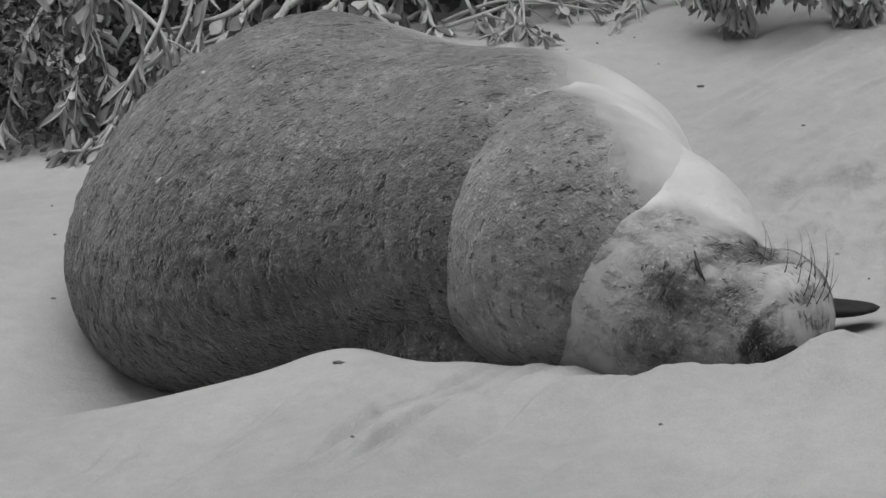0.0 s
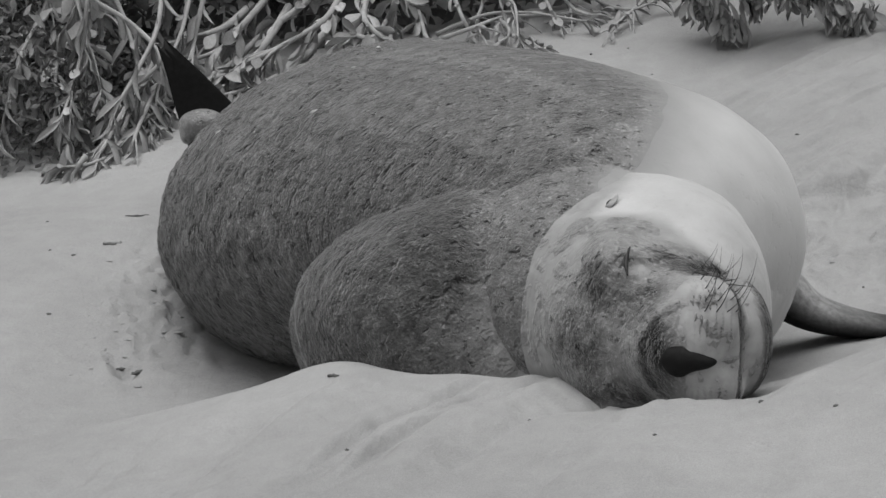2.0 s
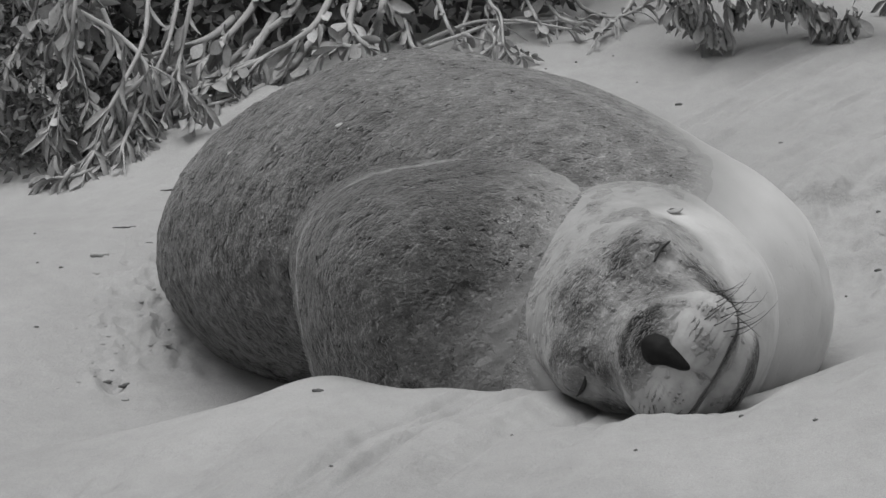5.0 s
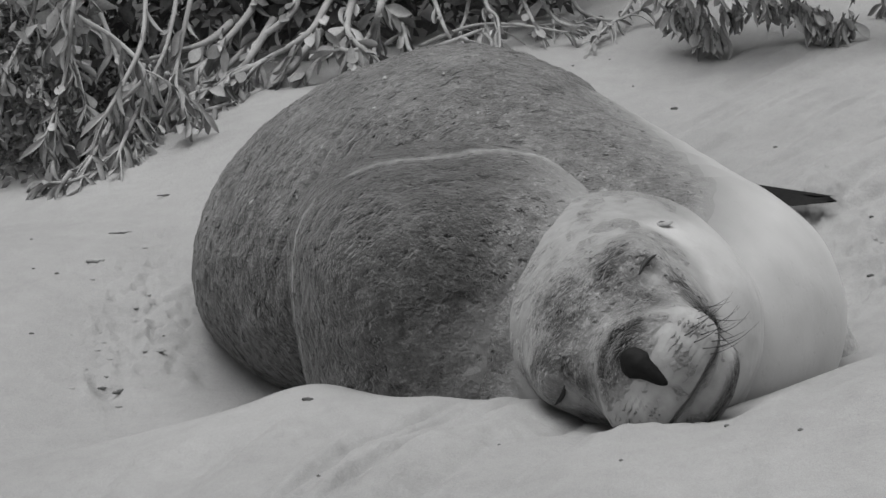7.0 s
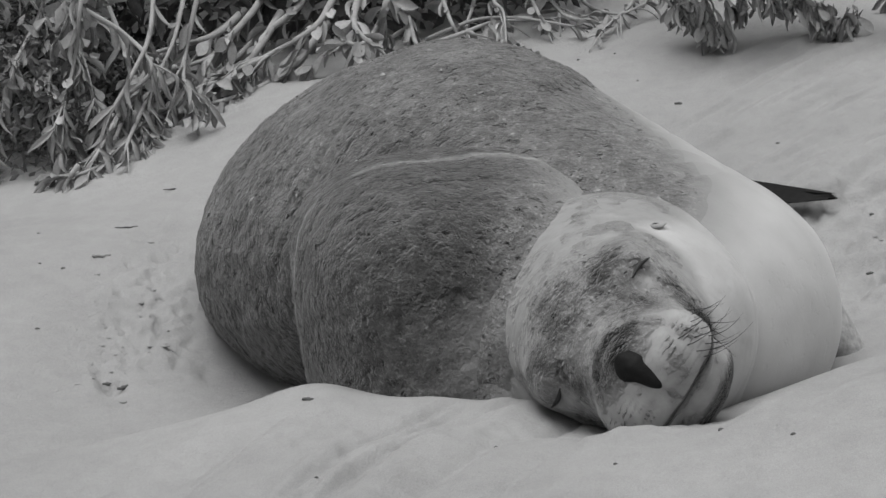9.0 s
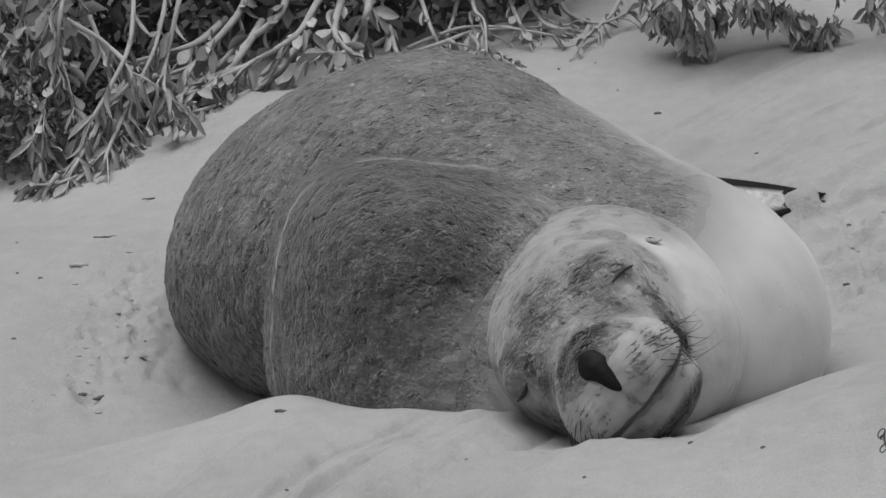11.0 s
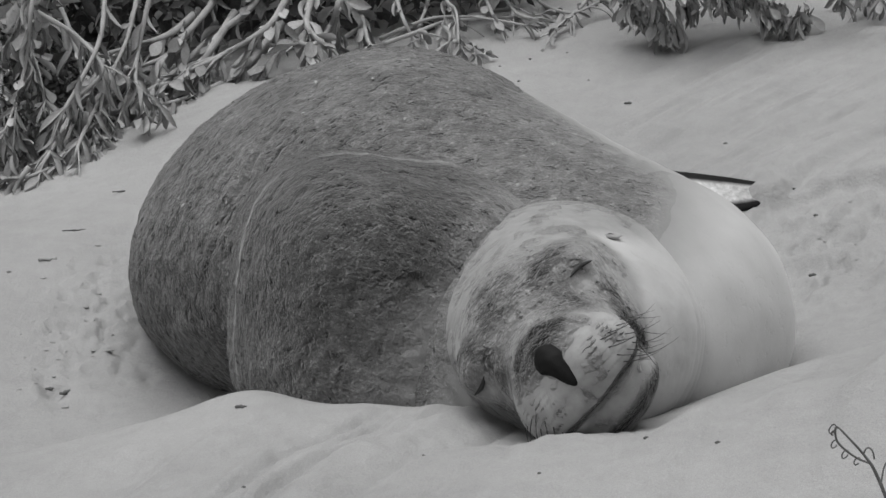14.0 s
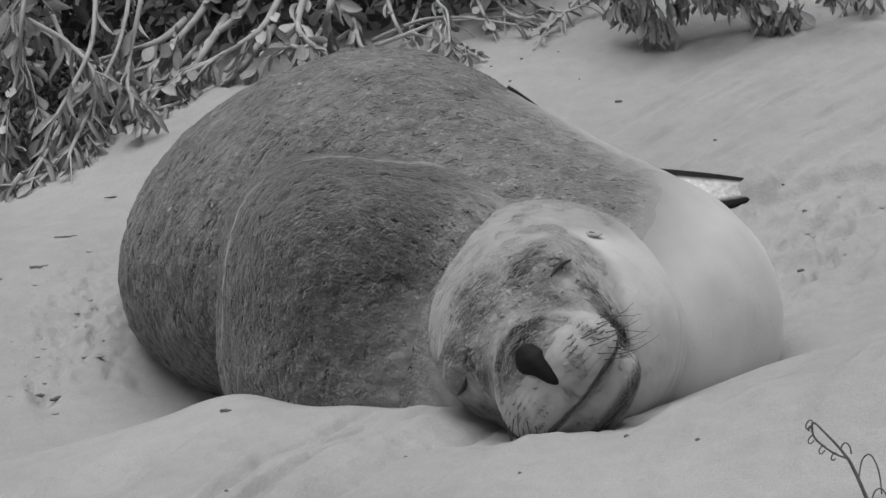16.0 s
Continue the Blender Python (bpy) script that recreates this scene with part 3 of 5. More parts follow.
def flipper_mesh(name, length, width, thick, toes, top, bottom, under=None, power=0.75):
    """A tapering paddle along +x, thick and furred along its leading edge (+y), bare and dark behind, with a notched end."""
    nu, nv = 48, 22
    verts, faces, coat = [], [], []
    for i in range(nu + 1):
        t = i / nu
        up, down = width * (1 - 0.93 * t ** power), width * (0.75 - 0.55 * t ** power)
        for k in range(nv):
            a = 2 * math.pi * k / nv
            c = math.cos(a)
            notch = 0.07 * length * t ** 6 * math.cos(c * math.pi * toes)
            z = thick * (1 - 0.8 * t) * math.sin(a) * (0.65 + 0.5 * max(0, c)) + 0.05 * length * t * t
            verts.append((length * t + notch, (up if c > 0 else down) * c - 0.10 * length * t * t, z))
            furred = max(0.0, min(1.0, (c + 0.5) / 0.9)) * max(0.0, min(1.0, (0.7 - t) / 0.5))
            tone = bottom + (top - bottom) * furred
            if under is not None and math.sin(a) < -0.3 and abs(c) < 0.6 and t < 0.8:
                tone = under
            coat.append(tone)
    for i in range(nu):
        for k in range(nv):
            n = (k + 1) % nv
            faces.append((i * nv + k, (i + 1) * nv + k, (i + 1) * nv + n, i * nv + n))
    faces += [tuple(range(nv)), tuple(range(nu * nv, (nu + 1) * nv))[::-1]]
    return mesh_of(name, verts, faces, FLIPPER, True, coat)


torso = part("torso", torso_mesh(), sea_lion, "thick dark grey coat, matted and sandy")
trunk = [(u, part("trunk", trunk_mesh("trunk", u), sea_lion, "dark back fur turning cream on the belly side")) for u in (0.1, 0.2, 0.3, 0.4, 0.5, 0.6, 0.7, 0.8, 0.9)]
chest = part("chest", trunk_mesh("chest", 1.0), sea_lion, "cream chest fur shading to grey")
neck = part("neck", neck_mesh(), sea_lion, "thick neck, grey nape and smooth cream throat")
nape_skin, nape_faces, nape_out = ball_of(lambda p: ell(p, (0, 0, 0), (0.15, 0.13, 0.135)), 110, 80, 0.3)
for k in range(3):
    line = nape_skin[:, 0] + 0.55 * nape_skin[:, 2] + 0.07 - 0.05 * k + 0.008 * np.sin(nape_skin[:, 2] * 30 + k)
    nape_skin = nape_skin - nape_out * (0.0035 * np.exp(-(line / 0.009) ** 2) - 0.0015 * np.exp(-((line - 0.016) / 0.01) ** 2))[:, None]
nape_coat = 0.14 + 0.22 * smooth_step(nape_skin[:, 0] - 0.2 * nape_skin[:, 2], -0.145, -0.03)
nape = part("nape", mesh_of("nape", *_mesh(*hair(nape_skin, nape_faces, nape_coat, 9000, np.random.default_rng(90), 0.003, (-1, 0.3, -0.5), 0.0008, 0.06, spread=0.8, tone=0.15))), sea_lion, "grey folded neck fur")
shoulder = part("shoulder", shoulder_mesh(), sea_lion, "dark folded shoulder fur")
head = part("head", head_mesh(), sea_lion, "grey head with pale muzzle and closed eyes")
part("nose", nose_mesh(), head, "moist black nose", pose(*NOSE_AT, -12, 0, 0))
lid, ear = lid_mesh(), ear_mesh()
opening = mesh_of("ear_opening", *tube([(-0.007, 0, 0), (-0.003, 0.0008, 0.0004), (0.002, 0.001, 0.0004), (0.006, 0, 0)], [0.0006, 0.0016, 0.0015, 0.0005], 7), LID)


def on_head(x, y, z):
    """The point of the skin outward from the head's middle through a point."""
    p = np.array([[x, y, z]], float)
    lo, hi = 0.3, 2.0
    for _ in range(30):
        mid = (lo + hi) / 2
        lo, hi = (mid, hi) if head_field(p * mid)[0] < 0 else (lo, mid)
    return Vector((p[0] * lo).tolist())


def skin_frame(p, ahead):
    """A turn whose z leaves the skin at p and whose x runs along ahead."""
    e = 1e-3
    q = np.array([[p[0], p[1], p[2]]]) + np.array([[0, 0, 0], [e, 0, 0], [0, e, 0], [0, 0, e]])
    w = head_field(q)
    n = Vector((w[1:] - w[0]).tolist()).normalized()
    a = Vector(ahead)
    a = (a - n * a.dot(n)).normalized()
    return Matrix.Translation(p) @ Matrix((a, n.cross(a), n)).transposed().to_4x4()


for s in (1, -1):
    p = on_head(EYE[0] * s, EYE[1], EYE[2])
    part("closed_eye", lid, head, "dark slit of a shut eye", skin_frame(p, (1.0 * s, 0.5, -0.2)) @ pose(0, 0, 0.0006, 90, 0, 0))
    p = on_head(EAR_AT[0] * s, EAR_AT[1], EAR_AT[2])
    m = skin_frame(p, (0.25 * s, 0.6, -0.6))
    part("ear", ear, head, "small furled ear", m @ pose(-0.010, 0, -0.001, 0, -8, -90))
    part("ear_opening", opening, head, "dark ear opening", m @ pose(0.001, 0.0045, -0.0005, 0, 0, 0))


def whisker_mesh(length, bend):
    pts = [Vector((length * t, bend * length * t * t, 0)) for t in np.linspace(0, 1, 9)]
    v, f = tube(pts, [0.00065 * (1 - 0.85 * t) for t in np.linspace(0, 1, 9)], 5)
    return mesh_of("whisker", v, f, WHISKER)


WHISKERS = [whisker_mesh(*q) for q in ((0.042, 0.3), (0.055, 0.4), (0.032, 0.2))]
for s in (1, -1):
    for row in range(4):
        for col in range(5):
            p = on_head((0.047 + 0.006 * col) * s, -0.20 + 0.016 * col, -0.022 - 0.011 * row)
            m = skin_frame(p, (0.6 * s, 0.3, -0.7 - 0.05 * row + random.uniform(-0.08, 0.08)))
            part("whisker", WHISKERS[(row + col) % 3], head, "", m @ pose(0, 0, 0, 0, -18 - random.uniform(0, 14), random.uniform(-8, 8)))



def fore_flipper_mesh():
    """A furred limb that leaves the chest downwards and bends out flat into a black blade with a rounded end."""
    line = spline([(-0.06, 0, 0.07), (0, 0, 0), (0.04, 0, -0.042), (0.08, 0, -0.068), (0.14, 0, -0.082), (0.20, 0, -0.085), (0.25, 0, -0.083)], 7)
    n, sides, verts, coat = len(line), 28, [], []
    for i, p in enumerate(line):
        t = i / (n - 1)
        d = (line[min(i + 1, n - 1)] - line[max(i - 1, 0)]).normalized()
        up = Vector((-d.z, 0, d.x))
        end = math.sqrt(max(0.0, 1 - max(0.0, (t - 0.86) / 0.14) ** 2)) * 0.96 + 0.04
        thick, deep = (0.044 * (1 - t) ** 1.4 + 0.007) * end, (0.055 - 0.018 * t) * end
        for k in range(sides):
            a = 2 * math.pi * k / sides
            verts.append(p + up * (thick * math.sin(a)) + Vector((0, deep * math.cos(a), 0)))
            fur = max(0.0, min(1.0, (math.sin(a) + 0.55) / 1.2)) * max(0.0, min(1.0, (0.78 - t) / 0.35))
            coat.append(0.022 + 0.36 * fur)
    faces = [(i * sides + k, i * sides + (k + 1) % sides, (i + 1) * sides + (k + 1) % sides, (i + 1) * sides + k) for i in range(n - 1) for k in range(sides)]
    faces += [tuple(range(sides))[::-1], tuple(range((n - 1) * sides, n * sides))]
    return mesh_of("fore_flipper", verts, faces, FLIPPER, True, coat)


fore_flipper = part("fore_flipper", fore_flipper_mesh(), sea_lion, "grey furred fore flipper with black blade")
hind_mesh = flipper_mesh("hind_flipper", 0.23, 0.058, 0.012, 2.5, 0.016, 0.010, 0.5, 2.2)
hind_flipper = part("hind_flipper", hind_mesh, sea_lion, "black leathery hind flipper")
# crumbs of pale sand stuck to the back
crumb_skin, crumb_faces, crumb_out = ball_of(lambda p: ell(p, (0, 0, 0), (0.0065, 0.0035, 0.0022)), 14, 10, 0.02)
CRUMB = mesh_of("sand_crumb", wobble(crumb_skin, crumb_out, 0.0016, 240, 4), crumb_faces, BONE)
for x, y, z, turn, size in ((-0.093, -0.265, 0.149, 20, 1.0), (0.03, -0.133, 0.202, 50, 0.9), (-0.088, -0.281, 0.142, 80, 0.7), (-0.144, -0.345, -0.051, 10, 0.4),
                            (-0.19, -0.10, 0.152, 40, 0.9), (-0.02, -0.2, 0.187, 15, 0.5), (-0.16, -0.2, 0.143, 70, 0.5), (0.08, -0.2, 0.178, 30, 0.5)):
    n = Vector((x / 0.287 ** 2, y / 0.415 ** 2, z / 0.212 ** 2)).normalized()
    part("sand_crumb", CRUMB, torso, "pale crumb of sand", Matrix.LocRotScale(Vector((x, y, z)) + n * 0.001, n.to_track_quat("Z", "Y") @ Euler((0, 0, radians(turn))).to_quaternion(), (size,) * 3))
ankle_skin, ankle_faces, _ = ball_of(lambda p: join(0.012, ell(p, (0.012, 0, 0), (0.034, 0.03, 0.021)), ell(p, (-0.010, 0, -0.018), (0.010, 0.018, 0.013))), 40, 30, 0.1)
ankle = part("ankle", mesh_of("ankle", ankle_skin, ankle_faces, FUR, True, np.full(len(ankle_skin), 0.24)), sea_lion, "pale furred stump of a hind limb")
hind_flipper_far = part("hind_flipper", hind_mesh, sea_lion, "black leathery hind flipper")


# ---- the coastal shrubs ----
def leaf_mesh(length, width, curl, fold, twist, rows=8):
    """A thick spoon-shaped leaf along +x, more or less curled, folded and twisted as it dries."""
    verts, faces = [], []
    for side in (1, -1):
        for i in range(rows + 1):
            t = i / rows
            w = width * (0.14 + 0.95 * math.sin(math.pi * min(1, t ** 1.5 * 0.95)) ** 0.9) * (1 if i < rows else 0.15)
            a = twist * t
            for k in (-1, 0, 1):
                y, z = w * k * 0.5, fold * w * abs(k) + side * 0.0007
                verts.append((length * (t - 0.12 * abs(curl) * t * t), y * math.cos(a) - z * math.sin(a) + 0.06 * length * math.sin(2.5 * t * twist),
                              y * math.sin(a) + z * math.cos(a) + curl * length * t * t))
    n = (rows + 1) * 3
    for i in range(rows):
        for k in range(2):
            a = i * 3 + k
            faces.append((a, a + 3, a + 4, a + 1))
            faces.append((n + a, n + a + 1, n + a + 4, n + a + 3))
    return mesh_of("leaf", verts, faces, LEAF)


LEAVES = [leaf_mesh(*q) for q in ((0.060, 0.018, -0.3, 0.3, 0.6), (0.052, 0.023, -0.15, 0.15, -0.4), (0.070, 0.013, -0.5, 0.5, 1.2), (0.045, 0.014, 0.25, 0.4, -1.0),
                                  (0.058, 0.011, -0.7, 0.6, 0.4), (0.040, 0.019, 0.1, 0.3, 0.8), (0.064, 0.016, -0.1, 0.55, -1.4))]


NARROW = [LEAVES[k] for k in (0, 2, 2, 3, 4, 4, 6)]


def leaf_pose(p, along, r, size=1.0, droop=0.35):
    d = (along.normalized() + Vector((r.uniform(-0.9, 0.9), r.uniform(-0.9, 0.6), r.uniform(-0.7, 0.6) - droop))).normalized()
    q = d.to_track_quat("X", "Z") @ Euler((r.uniform(-1.3, 1.3), 0, 0)).to_quaternion()
    return Matrix.LocRotScale(p, q, (size,) * 3)


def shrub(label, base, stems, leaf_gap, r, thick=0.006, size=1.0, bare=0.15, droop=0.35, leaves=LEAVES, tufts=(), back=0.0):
    """A straggling shrub: limbs along the stems, side shoots, and leaves in tufts towards the ends."""
    ob = tagged(new("shrub"), label, "shrub", "coastal shrubs")
    ob.location = base
    base = Vector(base)
    for pts in stems:
        # back: metres farther along the camera's view, nearer the rising sand
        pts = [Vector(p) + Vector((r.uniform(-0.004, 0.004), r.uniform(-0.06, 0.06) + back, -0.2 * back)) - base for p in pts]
        line = spline(pts, 7)
        n = len(line)
        v, f = tube(line, [thick * (1 - 0.6 * i / n) for i in range(n)], 7)
        part("branch", mesh_of("branch", v, f, STEM), ob)
        shoots = [(line, bare)]
        for _ in range(3):
            i = r.randrange(n // 4, n - 2)
            d = (line[i + 1] - line[i]).normalized() + Vector((r.uniform(-0.8, 0.8), r.uniform(-0.6, 0.3), r.uniform(-0.6, 0.5)))
            d.normalize()
            ln = r.uniform(0.05, 0.11)
            twig = [line[i] + d * ln * t + Vector((0, 0, -0.03 * t * t)) for t in (0, 0.25, 0.5, 0.75, 1)]
            v, f = tube(twig, [thick * 0.45 * (1 - 0.6 * t) for t in (0, 0.25, 0.5, 0.75, 1)], 5)
            part("branch", mesh_of("branch", v, f, STEM), ob)
            shoots.append((twig, 0.1))
        for path, start in shoots:
            total = sum((b - a).length for a, b in zip(path, path[1:]))
            at, walked = start * total, 0.0
            for a, b in zip(path, path[1:]):
                step = (b - a).length
                while at <= walked + step:
                    p = a.lerp(b, (at - walked) / max(step, 1e-6))
                    end = at / total
                    part("leaf", r.choice(leaves), ob, "", leaf_pose(p, b - a, r, size * r.uniform(0.65, 1.1), droop))
                    at += leaf_gap * r.uniform(0.5, 1.5) * (1.25 - 0.7 * end)
                walked += step
            for _ in range(5):
                part("leaf", r.choice(leaves), ob, "", leaf_pose(path[-1], path[-1] - path[-2], r, size * r.uniform(0.6, 1.0), droop))
    for x, y, z, count, wide in tufts:
        for _ in range(count):
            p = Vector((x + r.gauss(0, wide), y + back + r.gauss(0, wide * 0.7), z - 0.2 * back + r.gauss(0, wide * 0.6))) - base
            part("leaf", r.choice(leaves), ob, "", leaf_pose(p, Vector((r.uniform(-0.6, 0.6), -0.3, -1.0)), r, size * r.uniform(0.7, 1.15), 0.3))
    return ob


rb = random.Random(21)
shrub("straggling grey-leaved shrub trailing down onto the sand", (-0.56, 4.75, ground_at(-0.56, 4.75)), [
    [(-0.547, 4.75, 0.52), (-0.568, 4.58, 0.36), (-0.578, 4.55, 0.261), (-0.596, 4.53, 0.19), (-0.605, 4.52, 0.151)],
    [(-0.568, 4.58, 0.33), (-0.505, 4.56, 0.292), (-0.458, 4.55, 0.243), (-0.494, 4.54, 0.19), (-0.489, 4.53, 0.128), (-0.5, 4.52, 0.095)],
    [(-0.469, 4.75, 0.45), (-0.461, 4.57, 0.305), (-0.493, 4.54, 0.225), (-0.526, 4.52, 0.165), (-0.553, 4.50, 0.125), (-0.58, 4.48, 0.085), (-0.60, 4.45, 0.06)],
    [(-0.391, 4.75, 0.36), (-0.418, 4.62, 0.243), (-0.401, 4.58, 0.20), (-0.375, 4.56, 0.165)],
    [(-0.590, 4.80, 0.369), (-0.591, 4.68, 0.321), (-0.578, 4.62, 0.272), (-0.555, 4.58, 0.206), (-0.547, 4.55, 0.166)],
    [(-0.637, 4.80, 0.351), (-0.588, 4.70, 0.319), (-0.531, 4.66, 0.288), (-0.477, 4.64, 0.257)],
    [(-0.547, 4.75, 0.326), (-0.520, 4.65, 0.280), (-0.499, 4.58, 0.206), (-0.497, 4.52, 0.127), (-0.491, 4.49, 0.087)],
    [(-0.482, 4.58, 0.176), (-0.499, 4.50, 0.115), (-0.546, 4.46, 0.092), (-0.589, 4.44, 0.085)],
    [(-0.521, 4.60, 0.165), (-0.532, 4.54, 0.144), (-0.540, 4.50, 0.120), (-0.550, 4.47, 0.098)],
    [(-0.468, 4.70, 0.256), (-0.478, 4.62, 0.217), (-0.481, 4.57, 0.168), (-0.465, 4.52, 0.118)],
    [(-0.434, 4.72, 0.236), (-0.442, 4.66, 0.196), (-0.415, 4.62, 0.163), (-0.380, 4.58, 0.122)],
    [(-0.557, 4.46, 0.104), (-0.566, 4.43, 0.085), (-0.567, 4.41, 0.062), (-0.560, 4.40, 0.038)],
    [(-0.621, 4.75, 0.317), (-0.620, 4.64, 0.261), (-0.618, 4.60, 0.210), (-0.606, 4.56, 0.155)],
    [(-0.388, 4.72, 0.209), (-0.402, 4.67, 0.176), (-0.408, 4.64, 0.152), (-0.385, 4.60, 0.120)],
] + [
    [(-0.42, 4.9, 0.40), (-0.44, 4.7, 0.28), (-0.46, 4.63, 0.21), (-0.47, 4.58, 0.16)],
    [(-0.66, 4.8, 0.45), (-0.65, 4.65, 0.33), (-0.67, 4.58, 0.24), (-0.66, 4.55, 0.17)],
], 0.024, rb, 0.0045, 0.85, 0.1, 0.45, NARROW + LEAVES)
shrub("sprawling shrub with thick pale stems and spoon-shaped leaves", (-0.15, 5.1, ground_at(-0.15, 5.1)), [
    [(-0.227, 4.95, 0.380), (-0.244, 4.85, 0.320), (-0.313, 4.78, 0.266), (-0.359, 4.74, 0.225), (-0.413, 4.70, 0.180)],
    [(-0.160, 4.95, 0.380), (-0.186, 4.86, 0.329), (-0.217, 4.80, 0.289), (-0.283, 4.77, 0.247), (-0.339, 4.74, 0.225)],
    [(-0.199, 4.95, 0.285), (-0.233, 4.82, 0.243), (-0.263, 4.76, 0.214), (-0.318, 4.72, 0.188), (-0.373, 4.68, 0.177)],
    [(-0.088, 4.95, 0.371), (-0.096, 4.85, 0.329), (-0.108, 4.80, 0.286), (-0.132, 4.78, 0.266), (-0.165, 4.78, 0.270)],
    [(-0.112, 4.95, 0.361), (-0.085, 4.86, 0.318), (-0.063, 4.82, 0.306), (-0.047, 4.80, 0.268), (-0.040, 4.79, 0.259)],
    [(-0.296, 4.98, 0.379), (-0.308, 4.88, 0.327), (-0.350, 4.82, 0.275), (-0.384, 4.78, 0.241), (-0.428, 4.75, 0.225)],
    [(-0.338, 4.90, 0.307), (-0.378, 4.82, 0.275), (-0.431, 4.78, 0.259), (-0.474, 4.75, 0.250)],
    [(-0.273, 4.92, 0.306), (-0.302, 4.80, 0.258), (-0.344, 4.74, 0.207), (-0.386, 4.70, 0.201), (-0.442, 4.66, 0.159)],
    [(-0.139, 4.92, 0.353), (-0.150, 4.84, 0.302), (-0.134, 4.80, 0.277), (-0.096, 4.79, 0.254)],
], 0.026, rb, 0.0075, 0.95, 0.2, 0.2)
shrub("tangle of thin stems and dry leaves at the dune edge", (0.12, 5.15, ground_at(0.12, 5.15)), [
    [(-0.031, 4.84, 0.262), (0.012, 4.86, 0.282), (0.059, 4.88, 0.298), (0.128, 4.90, 0.299), (0.219, 4.90, 0.287)],
    [(-0.021, 4.82, 0.258), (0.033, 4.84, 0.279), (0.080, 4.86, 0.293), (0.139, 4.88, 0.294), (0.242, 4.92, 0.299)],
    [(0.079, 4.95, 0.342), (0.085, 4.88, 0.328), (0.099, 4.85, 0.312), (0.103, 4.80, 0.265)],
    [(0.096, 4.80, 0.267), (0.118, 4.78, 0.262), (0.148, 4.75, 0.250)],
    [(0.339, 4.98, 0.350), (0.308, 4.92, 0.316), (0.279, 4.90, 0.296), (0.263, 4.86, 0.282)],
    [(0.051, 4.95, 0.342), (0.044, 4.88, 0.309), (0.041, 4.85, 0.282), (0.053, 4.80, 0.251)],
    [(0.166, 5.00, 0.349), (0.189, 4.93, 0.315), (0.213, 4.90, 0.298), (0.269, 4.88, 0.286)],
    [(-0.007, 4.95, 0.342), (0.009, 4.88, 0.299), (0.029, 4.84, 0.268), (0.036, 4.80, 0.247)],
    [(0.137, 4.96, 0.342), (0.156, 4.90, 0.307), (0.165, 4.87, 0.286)],
    [(0.071, 4.86, 0.291), (0.090, 4.83, 0.275), (0.083, 4.80, 0.251)],
    [(0.224, 5.00, 0.339), (0.247, 4.94, 0.312), (0.290, 4.93, 0.305), (0.338, 4.95, 0.321)],
], 0.055, rb, 0.0042, 0.58, 0.2, 0.1)
shrub("leafy shoot of a shrub hanging over the open sand", (0.45, 5.1, ground_at(0.45, 5.1)), [
    [(0.33, 4.95, 0.634), (0.358, 4.65, 0.541), (0.402, 4.57, 0.488), (0.424, 4.55, 0.452), (0.431, 4.54, 0.429)],
    [(0.45, 4.95, 0.634), (0.463, 4.65, 0.550), (0.472, 4.57, 0.497), (0.464, 4.55, 0.464), (0.46, 4.54, 0.439)],
    [(0.40, 4.95, 0.654), (0.41, 4.65, 0.564), (0.43, 4.58, 0.504), (0.445, 4.56, 0.464)],
    [(0.50, 4.95, 0.634), (0.52, 4.7, 0.554), (0.50, 4.6, 0.514), (0.49, 4.58, 0.479)],
] + [
    [(0.34, 4.8, 0.554), (0.39, 4.62, 0.509), (0.46, 4.57, 0.489), (0.53, 4.55, 0.469)],
    [(0.36, 4.8, 0.534), (0.37, 4.62, 0.489), (0.38, 4.58, 0.469), (0.385, 4.56, 0.454)],
    [(0.48, 4.8, 0.544), (0.44, 4.62, 0.499), (0.41, 4.58, 0.479), (0.40, 4.55, 0.459)],
    [(0.44, 4.8, 0.534), (0.47, 4.64, 0.484), (0.51, 4.58, 0.464), (0.535, 4.55, 0.449)],
    [(0.30, 4.62, 0.510), (0.40, 4.58, 0.485), (0.50, 4.57, 0.495), (0.58, 4.57, 0.480)],
    [(0.34, 4.66, 0.490), (0.42, 4.62, 0.475), (0.47, 4.60, 0.460), (0.52, 4.58, 0.465)],
    [(0.36, 4.60, 0.500), (0.40, 4.57, 0.470), (0.42, 4.55, 0.445), (0.425, 4.54, 0.430)],
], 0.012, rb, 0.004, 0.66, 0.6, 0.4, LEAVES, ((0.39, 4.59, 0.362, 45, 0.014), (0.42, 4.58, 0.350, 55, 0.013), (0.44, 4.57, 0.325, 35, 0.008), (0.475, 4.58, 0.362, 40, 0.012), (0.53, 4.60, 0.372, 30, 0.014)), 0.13)
